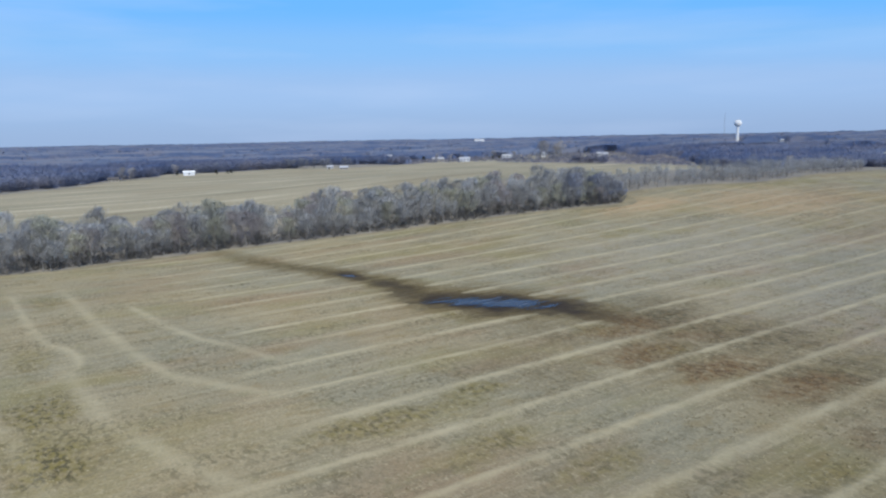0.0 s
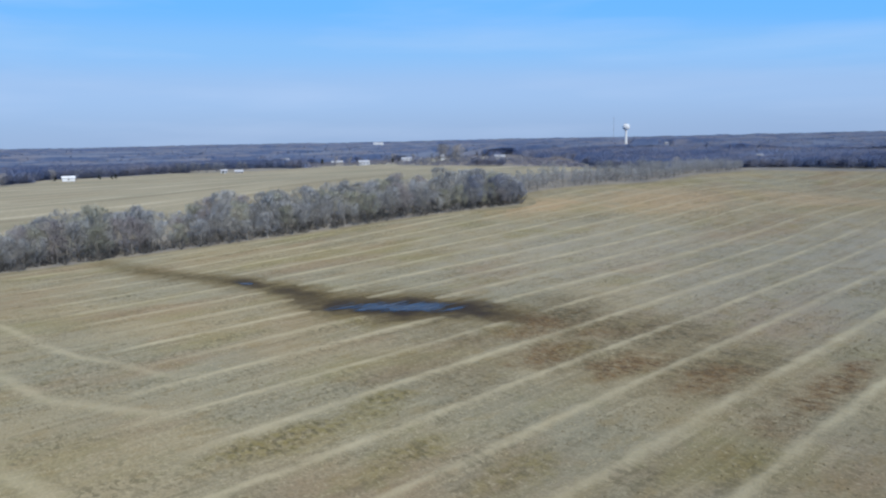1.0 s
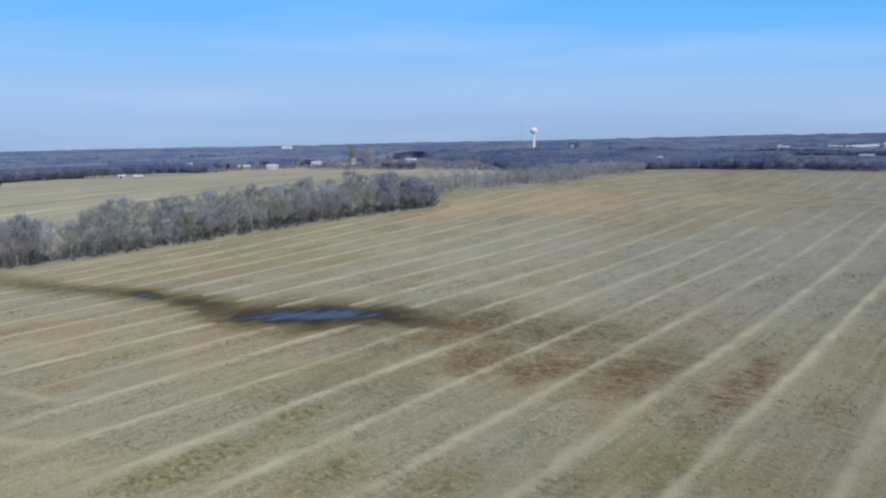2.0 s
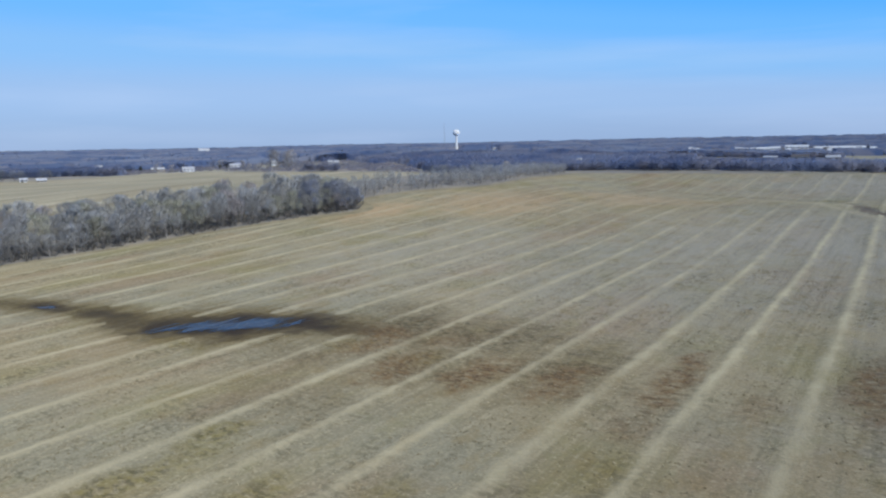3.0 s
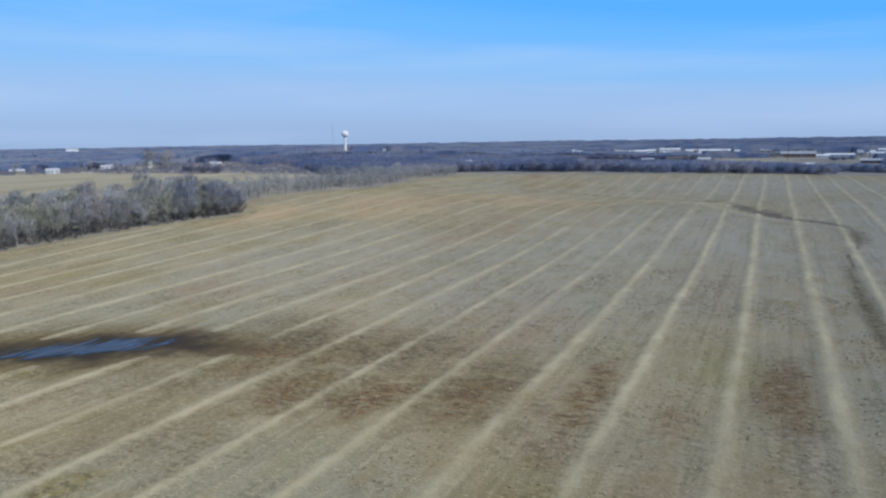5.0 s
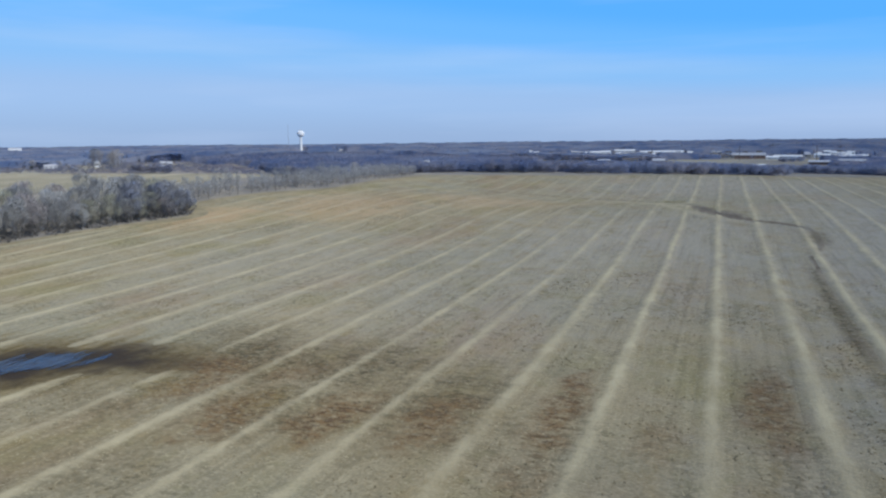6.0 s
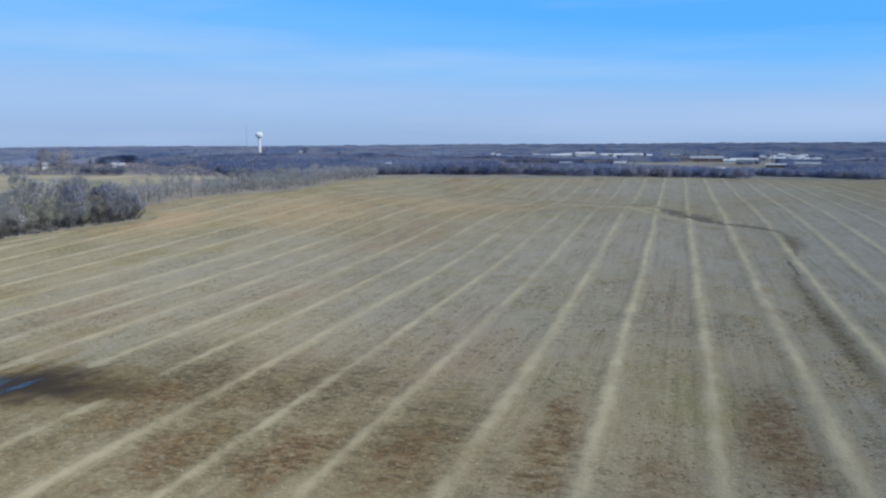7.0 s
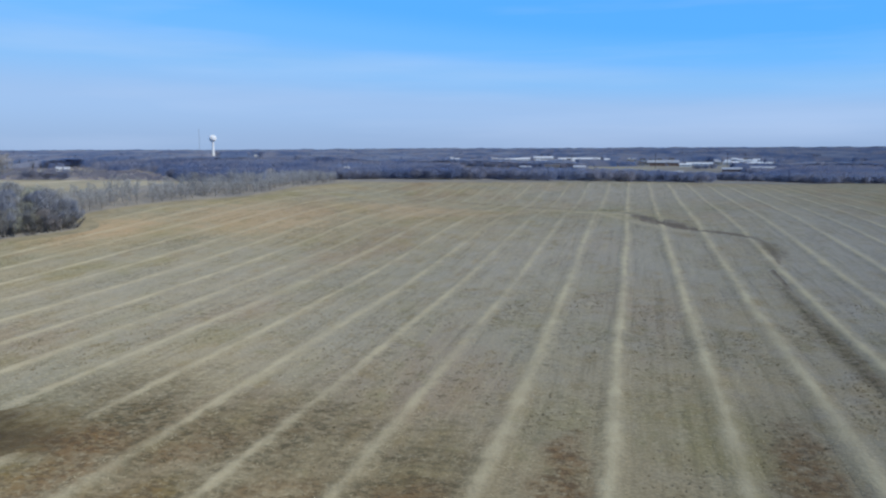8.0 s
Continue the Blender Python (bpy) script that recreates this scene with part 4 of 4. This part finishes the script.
def crown_sheet(trees, tall, half, tone, rng):
    """The rounded, touching crowns of the nearer woods, with twiggy uneven tops."""
    step_a, step_r = math.radians(0.15), 1.0046
    az = np.arange(math.radians(-28), math.radians(100), step_a)
    reach = 330 * step_r ** np.arange(int(math.log(1015 / 330) / math.log(step_r)))
    ga, gr = np.meshgrid(az, reach)
    gx, gy = -15 - gr * np.sin(ga), gr * np.cos(ga)
    top, shade = np.full(gx.shape, -1.0), np.zeros(gx.shape)
    for (x, y, r), h, w, c in zip(trees, tall, half, tone):
        a = math.atan2(-(x + 15), y)
        i0, i1 = (int(math.log(max(r + d, 331) / 330) / math.log(step_r)) for d in (-w, w))
        j0, j1 = (max(0, int((a - az[0] + d) / step_a)) for d in (-w / r, w / r))
        part_x, part_y = gx[i0:i1 + 2, j0:j1 + 2], gy[i0:i1 + 2, j0:j1 + 2]
        d = np.hypot(part_x - x, part_y - y) / w
        dome = np.where(d < 1, 0.66 * h * (0.3 + 0.7 * np.sqrt(np.maximum(0, 1 - d * d))), -1)
        better = dome > top[i0:i1 + 2, j0:j1 + 2]
        top[i0:i1 + 2, j0:j1 + 2][better] = dome[better]
        shade[i0:i1 + 2, j0:j1 + 2][better] = c
    grown = top > 0
    z = height(gx, gy) + np.where(grown, top + rng.uniform(-0.6, 0.6, top.shape), 0.1)
    i = np.arange(gx.size).reshape(gx.shape)
    any_grown = grown[:-1, :-1] | grown[1:, :-1] | grown[:-1, 1:] | grown[1:, 1:]
    faces = np.stack([i[:-1, :-1], i[1:, :-1], i[1:, 1:], i[:-1, 1:]], -1)[any_grown]
    used = np.unique(faces)
    again = np.zeros(gx.size, np.int64)
    again[used] = np.arange(len(used))
    me = mesh_from("woodland_crowns", np.stack([gx, gy, z], -1).reshape(-1, 3)[used], again[faces], [HAZY_NEAR_WOODS], True)
    me.attributes.new("tone", "FLOAT", "POINT").data.foreach_set("value", shade.ravel()[used])
    tagged(new("woodland_crowns", me), "rounded twiggy crowns of bare winter trees beyond the fields", "woods", kind="stuff")


def build_woods():
    rng = np.random.default_rng(5)
    gx, gy = np.meshgrid(np.arange(-1010, 330, 7.2), np.arange(-190, 1010, 7.2))
    gx, gy = (g.ravel() + rng.uniform(-2.8, 2.8, g.size) for g in (gx, gy))
    gr, left = np.hypot(gx + 15, gy), np.degrees(np.arctan2(-(gx + 15), gy))
    ok = (gr > 445) & (gr < 1000) & (left > -28) & (left < 100) & free(gx, gy, gr)
    spots = list(zip(gx[ok], gy[ok], gr[ok]))
    ba, br = np.radians(rng.uniform(36, 58.5, 5200)), rng.uniform(600, 1030, 5200)
    bx, by = -15 - br * np.sin(ba), br * np.cos(ba)
    ok = meadow(bx, by) & ~inside(bx, by, UPPER_FIELD) & (np.sin(bx / 17) * np.sin(by / 13) > -0.55)
    for cx, cy, cl in OPEN_TO_VIEW:
        ok &= np.hypot(bx - cx, by - cy) > cl / 2 + 3
    low = len(spots), len(spots) + int(ok.sum())
    spots += list(zip(bx[ok], by[ok], br[ok]))
    r = 1000.0
    while r < 3900:
        count = int(math.radians(128) / (5.5 / 1256) * (1.0 if r < 1500 else 0.8))
        a = np.radians(-28 + 128 * (np.arange(count) + rng.uniform(-0.6, 0.6, count)) / count)
        rr = r * (1 + rng.uniform(-0.025, 0.025, count))
        x, y = -15 - rr * np.sin(a), rr * np.cos(a)
        ok = free(x, y, rr)
        spots += list(zip(x[ok], y[ok], rr[ok]))
        r *= 1.052
    spots = np.array(spots)
    n = len(spots)
    zs = height(spots[:, 0], spots[:, 1])
    brush = (np.arange(n) >= low[0]) & (np.arange(n) < low[1])
    near = (spots[:, 2] < 1000) & ~brush
    left = np.degrees(np.arctan2(-(spots[:, 0] + 15), spots[:, 1]))
    tall = np.where(near, rng.uniform(5.2, 7.4, n) + 4.6 * step(18, 50, left) * rng.uniform(0.4, 1.1, n), rng.uniform(6.0, 10.5, n) * (1 + 0.35 * step(1500, 3500, spots[:, 2])))
    half = np.where(near, rng.uniform(4.2, 6.0, n), tall * rng.uniform(0.42, 0.6, n) * (1 + 0.9 * step(1200, 3500, spots[:, 2])))
    tall, half = np.where(brush, rng.uniform(1.4, 4.2, n), tall), np.where(brush, rng.uniform(1.6, 3.2, n), half)
    tone = rng.uniform(0, 1, n) ** 1.6 * (0.6 + 0.4 * np.sin(spots[:, 0] / 47) * np.sin(spots[:, 1] / 39 + 1))
    toward = np.stack([-(spots[:, 0] + 15), -spots[:, 1]], -1) / spots[:, 2:3]
    ahead = spots[:, 0] + 20 * toward[:, 0], spots[:, 1] + 20 * toward[:, 1]
    brink = near & ~free(*ahead, spots[:, 2] - 20) & ~meadow(*ahead)
    deep = near & ~brink
    tone = np.where(brink & (left > 36) & (left < 60) & (spots[:, 2] > 600), rng.uniform(0.6, 1.0, n), tone)
    tone = np.where(brush, rng.uniform(0.7, 1.0, n), tone)
    inner = deep & ~meadow(*ahead)
    crown_sheet(spots[inner], tall[inner], half[inner], tone[inner], rng)
    az = np.radians(np.arange(-28, 100, 0.16))
    reach = 1000 * 1.02 ** np.arange(70)
    ga, gr = np.meshgrid(az, reach)
    gx, gy = -15 - gr * np.sin(ga), gr * np.cos(ga)
    ok = free(gx, gy, gr)
    grow = 1 + 0.35 * step(1500, 3500, gr)
    gz = height(gx, gy) + grow * (7.0 + 2.4 * np.sin(gx / 29 + 1.5 * np.sin(gy / 110)) * np.sin(gy / 143 + gx / 210) + 1.1 * np.sin(gx / 16.7 + 2 * np.sin(gy / 27)) * np.sin(gy / 21.3 + gx / 39) + rng.uniform(-0.7, 0.7, gx.shape))
    rim = ~(ok & np.roll(ok, 1, 0) & np.roll(ok, -1, 0) & np.roll(ok, 1, 1) & np.roll(ok, -1, 1))
    gz = np.where(rim, height(gx, gy) + 0.2, gz)
    i = np.arange(gx.size).reshape(gx.shape)
    full = ok[:-1, :-1] & ok[1:, :-1] & ok[:-1, 1:] & ok[1:, 1:]
    faces = np.stack([i[:-1, :-1], i[1:, :-1], i[1:, 1:], i[:-1, 1:]], -1)[full]
    tagged(new("woodland_canopy", mesh_from("woodland_canopy", np.stack([gx, gy, gz], -1).reshape(-1, 3), faces, [HAZY_WOODS], True)), "dense twig canopy of the winter woods, tinted blue with haze", "woods", kind="stuff")
    for name, pick, shards, fat, long, label in (("woodland_edge", brink, 370, 0.046, 0.5, "bare trees along the edge of winter woods, tinted blue with haze"), ("woodland", deep, 36, 0.06, 0.5, "bare winter woods beyond the fields, tinted blue with haze"),
                                                 ("brushwood", brush, 34, 0.06, 0.6, "tan and mauve brush on rough ground by the farms"), ("distant_woodland", ~near & ~brush, 30, 0.22, 0.42, "hazy bare woods spreading to the horizon")):
        m = int(pick.sum())
        sp, zz, tl, hf = spots[pick], zs[pick], tall[pick], half[pick]
        th, u, rad = rng.uniform(0, 2 * np.pi, (m, shards)), rng.uniform(-0.6 if name == "woodland" else -1, 1, (m, shards)), rng.uniform(0.6 if name == "woodland" else 0.2, 1.0, (m, shards)) ** 0.6
        w = np.sqrt(1 - u * u)
        c = np.stack([w * np.cos(th) * rad * hf[:, None] * 0.85, w * np.sin(th) * rad * hf[:, None] * 0.85, u * rad * tl[:, None] * 0.42], -1)
        c[..., 2] += tl[:, None] * 0.54
        c += np.stack([sp[:, 0], sp[:, 1], zz], -1)[:, None, :]
        way = rng.normal(0, 1, (m, shards, 3)) + np.array([0, 0, 0.6])
        way /= np.linalg.norm(way, axis=-1, keepdims=True)
        side = np.cross(way, rng.normal(0, 1, (m, shards, 3)))
        side /= np.linalg.norm(side, axis=-1, keepdims=True)
        size = (hf * long)[:, None, None] * rng.uniform(0.5, 1.2, (m, shards, 1))
        v = np.stack([c - way * size * 0.5 - side * size * fat, c - way * size * 0.5 + side * size * fat, c + way * size * 0.7], 2).reshape(-1, 3)
        me = bpy.data.meshes.new(name)
        me.vertices.add(len(v))
        me.vertices.foreach_set("co", v.ravel())
        me.loops.add(len(v))
        me.loops.foreach_set("vertex_index", np.arange(len(v), dtype=np.int32))
        me.polygons.add(len(v) // 3)
        me.polygons.foreach_set("loop_start", np.arange(0, len(v), 3, dtype=np.int32))
        me.materials.append(HAZY_WOODS if name == "distant_woodland" else HAZY_NEAR_WOODS)
        me.update(calc_edges=True)
        me.attributes.new("tone", "FLOAT", "POINT").data.foreach_set("value", np.repeat(tone[pick], shards * 3))
        middle = np.stack([sp[:, 0], sp[:, 1], zz + tl * 0.35], -1)[:, None, :]
        out = c - middle
        out = 0.55 * out / np.linalg.norm(out, axis=-1, keepdims=True) + np.array([0.15, 0, 0.75]) + 0.12 * rng.normal(0, 1, out.shape)
        out /= np.linalg.norm(out, axis=-1, keepdims=True)
        me.polygons.foreach_set("use_smooth", np.ones(len(v) // 3, bool))
        me.normals_split_custom_set(np.repeat(out.reshape(-1, 3), 3, 0))
        tagged(new(name, me), label, "woods", kind="stuff")


build_woods()


# ---- buildings, tower, poles ----
def part(name, bm, mat, parent, label=""):
    me = bpy.data.meshes.new(name)
    bmesh.ops.recalc_face_normals(bm, faces=bm.faces)
    bm.to_mesh(me)
    bm.free()
    me.materials.append(mat)
    ob = new(name, me)
    ob.parent = parent
    if label:
        tagged(ob, label)
    return ob


def box(bm, x0, x1, y0, y1, z0, z1):
    v = [bm.verts.new(p) for p in ((x0, y0, z0), (x1, y0, z0), (x1, y1, z0), (x0, y1, z0), (x0, y0, z1), (x1, y0, z1), (x1, y1, z1), (x0, y1, z1))]
    for f in ((3, 2, 1, 0), (4, 5, 6, 7), (0, 1, 5, 4), (1, 2, 6, 5), (2, 3, 7, 6), (3, 0, 4, 7)):
        bm.faces.new([v[k] for k in f])


def house(name, x, y, long, deep, eaves, ridge, wall, roof, label, category, lift=0.0, windows=3):
    """A gabled building whose long side faces the field."""
    root = new(name)
    tagged(root, label, category, "farm and town buildings")
    root.matrix_basis = Matrix.LocRotScale((x, y, float(height(x, y)) + lift), Euler((0, 0, math.atan2(y, x + 15) - math.pi / 2)), None)
    a, d = long / 2, deep / 2
    eaves, ridge = 0.64 * eaves, 0.66 * ridge
    bm = bmesh.new()
    box(bm, -a, a, -d, d, -2.0 - lift, eaves)
    for s in (-a, a):
        bm.faces.new([bm.verts.new(p) for p in ((s, -d, eaves), (s, d, eaves), (s, 0, ridge - 0.1))])
    part("wall", bm, wall, root)
    bm = bmesh.new()
    o, t = 0.5, 0.25
    for side in (-1, 1):
        p = [(-a - o, side * (d + o), eaves - 0.2), (a + o, side * (d + o), eaves - 0.2), (a + o, 0, ridge), (-a - o, 0, ridge)]
        low = [bm.verts.new(q) for q in p]
        top = [bm.verts.new((q[0], q[1], q[2] + t)) for q in p]
        bm.faces.new(low)
        bm.faces.new(top)
        for k in range(4):
            bm.faces.new((low[k], low[(k + 1) % 4], top[(k + 1) % 4], top[k]))
    part("roof", bm, roof, root)
    for k in range(windows):
        wx = -a + long * (k + 0.5) / windows
        bm = bmesh.new()
        box(bm, wx - 0.6, wx + 0.6, -d - 0.06, -d + 0.04, eaves * 0.35, eaves * 0.75)
        part("window", bm, DARK_GLASS, root)
    return root


BRIGHT = mottled("bright_white_metal", (0.76, 0.77, 0.78), (0.68, 0.69, 0.71), 0.4, 0.45)
W, P, D2, BR, TN = WHITE, ROOF_PALE, ROOF_DARK, BRICK_WALL, TAN_WALL
house("barn", -689, 168, 10, 8, 4.2, 6.2, STEEL_WHITE, STEEL_WHITE, "white metal barn beside the upper field", "barn", 0.2, 1)
house("house", -640, 93, 8, 7, 3, 5, TN, D2, "small pale farmhouse at the woods' edge", "house")
house("house", -760, 180, 8, 7, 3, 5.5, BR, D2, "small brown farmhouse behind the white barn", "house")
house("house", -697, 318, 6, 6, 3.2, 5.4, W, P, "small white farmhouse with pale roof", "house")
house("house", -667, 319, 8, 7, 3.0, 5.5, TN, P, "long pale farmhouse beside the upper field", "house")
house("house", -940, 537, 7, 7, 4, 7, TN, P, "pale house among bare woods", "house", 3)
house("house", -768, 508, 14, 8, 4.2, 7, TN, P, "large pale farmhouse at the edge of woods", "house", 1)
house("house", -724, 518, 13, 8, 4, 7, W, P, "long white house with pale metal roof", "house", 1)
house("warehouse", -1950, 1500, 34, 20, 4, 5.5, W, P, "long white warehouse far off in woods", "warehouse", 12, 4)
house("house", -744, 605, 14, 8, 4, 6.5, W, P, "long white house with pale roof", "house", 1)
house("house", -719, 648, 6, 6, 5, 8, W, W, "narrow white two-storey house", "house", 1)
house("house", -633, 663, 5.5, 6, 5, 7.5, W, P, "white gabled house beside its twin", "house", 0, 2)
house("house", -620, 660, 5.5, 6, 5, 7.5, W, P, "white gabled house beside its twin", "house", 0, 2)
house("house", -591, 1014, 5, 5, 3, 5, W, P, "small white house on the wooded rise", "house", 1)
house("house", -321, 724, 5, 5, 4, 6, W, P, "white shed among bare trees", "shed", 2, 1)
TOWN_KINDS = ((W, BRIGHT, "white town building with a pale roof"), (TN, P, "tan town building among bare trees"), (TN, D2, "tan building with a dark roof behind the field"), (BR, P, "brown brick building with a pale roof"), (TN, D2, "long low building with a dark roof"))
for bx, by, bl, bh, kind in TOWN:
    wall, roof, bt = TOWN_KINDS[kind]
    house("town_building", bx, by, bl, min(12, bl), bh * 0.42 / 0.64, bh * 0.74 / 0.66, wall, roof, bt, "building", 0.6, max(1, round(bl / 7)))
town_rng = random.Random(12)
for k in range(26):
    left, rr = math.radians(town_rng.uniform(-9, 15)), town_rng.uniform(1240, 1440)
    wall, roof, bt = ((W, BRIGHT, "small white house with a pale roof in town"), (TN, P, "small tan house with a light roof in town"), (W, D2, "small white house with a dark roof in town"))[k % 3]
    house("town_house", -15 - rr * math.sin(left), rr * math.cos(left), town_rng.uniform(6, 11), 7, 5.2, 8.6, wall, roof, bt, "house", 1.6, 2)


def water_tower(x, y, base):
    root = new("water_tower")
    tagged(root, "white steel water tower with spheroid tank on a slender stem", "water tower")
    root.location = (x, y, base)
    top = 49.8 - base
    for name, ring, mat, label in (("stem", ((4.2, -6), (4.0, 0.5), (3.0, 2.5), (2.1, 5.5), (1.8, top * 0.5), (1.8, top - 12), (2.1, top - 10.2)), STEEL_WHITE, "slender white stem with flared base"),
                                   ("tank", ((2.1, top - 10.2), (3.6, top - 9.3), (4.9, top - 7.9), (5.6, top - 6.2), (5.7, top - 5.1), (5.4, top - 3.6), (4.5, top - 1.8), (2.7, top - 0.5), (0.01, top)), STEEL_WHITE, "")):
        verts, faces = [], []
        for r, z in ring:
            verts += [(r * math.cos(2 * math.pi * k / 32), r * math.sin(2 * math.pi * k / 32), z) for k in range(32)]
        for j in range(len(ring) - 1):
            for k in range(32):
                a, b = j * 32 + k, j * 32 + (k + 1) % 32
                faces.append((a, b, b + 32, a + 32))
        ob = new(name, mesh_from(name, verts, faces, [mat], True))
        ob.parent = root
        if label:
            tagged(ob, label)
    tank = ob
    bm = bmesh.new()
    for k in range(14):
        a, b = 2 * math.pi * k / 14, 2 * math.pi * (k + 1) / 14
        box(bm, 2.6 * math.cos(a) - 0.06, 2.6 * math.cos(a) + 0.06, 2.6 * math.sin(a) - 0.06, 2.6 * math.sin(a) + 0.06, top - 0.6, top + 0.4)
    part("railing", bm, GREY_METAL, tank, "grey railing on the tank")


water_tower(-648, 986.5, 15.0)


def mast(x, y, base, tall):
    root = new("radio_mast")
    tagged(root, "thin grey lattice radio mast behind the woods", "mast")
    root.location = (x, y, base)
    for k in range(3):
        a = 2 * math.pi * k / 3
        bm = bmesh.new()
        box(bm, 0.5 * math.cos(a) - 0.06, 0.5 * math.cos(a) + 0.06, 0.5 * math.sin(a) - 0.06, 0.5 * math.sin(a) + 0.06, 0, tall)
        part("leg", bm, GREY_METAL, root)
    bm = bmesh.new()
    for k in range(int(tall / 3)):
        box(bm, -0.5, 0.5, -0.4, 0.4, k * 3, k * 3 + 0.06)
    part("bracing", bm, GREY_METAL, root)


mast(-838, 1239, 6, 62)


def utility_pole(x, y, tall):
    root = new("utility_pole")
    tagged(root, "wooden utility pole with crossarm near the town", "pole", "utility poles")
    root.location = (x, y, float(height(x, y)))
    bm = bmesh.new()
    bmesh.ops.create_cone(bm, cap_ends=True, segments=8, radius1=0.35, radius2=0.25, depth=tall, matrix=Matrix.Translation((0, 0, tall / 2)))
    part("pole", bm, POLE_WOOD, root)
    bm = bmesh.new()
    box(bm, -1.6, 1.6, -0.12, 0.12, tall - 1.6, tall - 1.3)
    part("crossarm", bm, POLE_WOOD, root)


for px, py, pt in ((3, 1027, 20), (95, 1031, 20), (-112, 1060, 17)):
    utility_pole(px, py, pt)
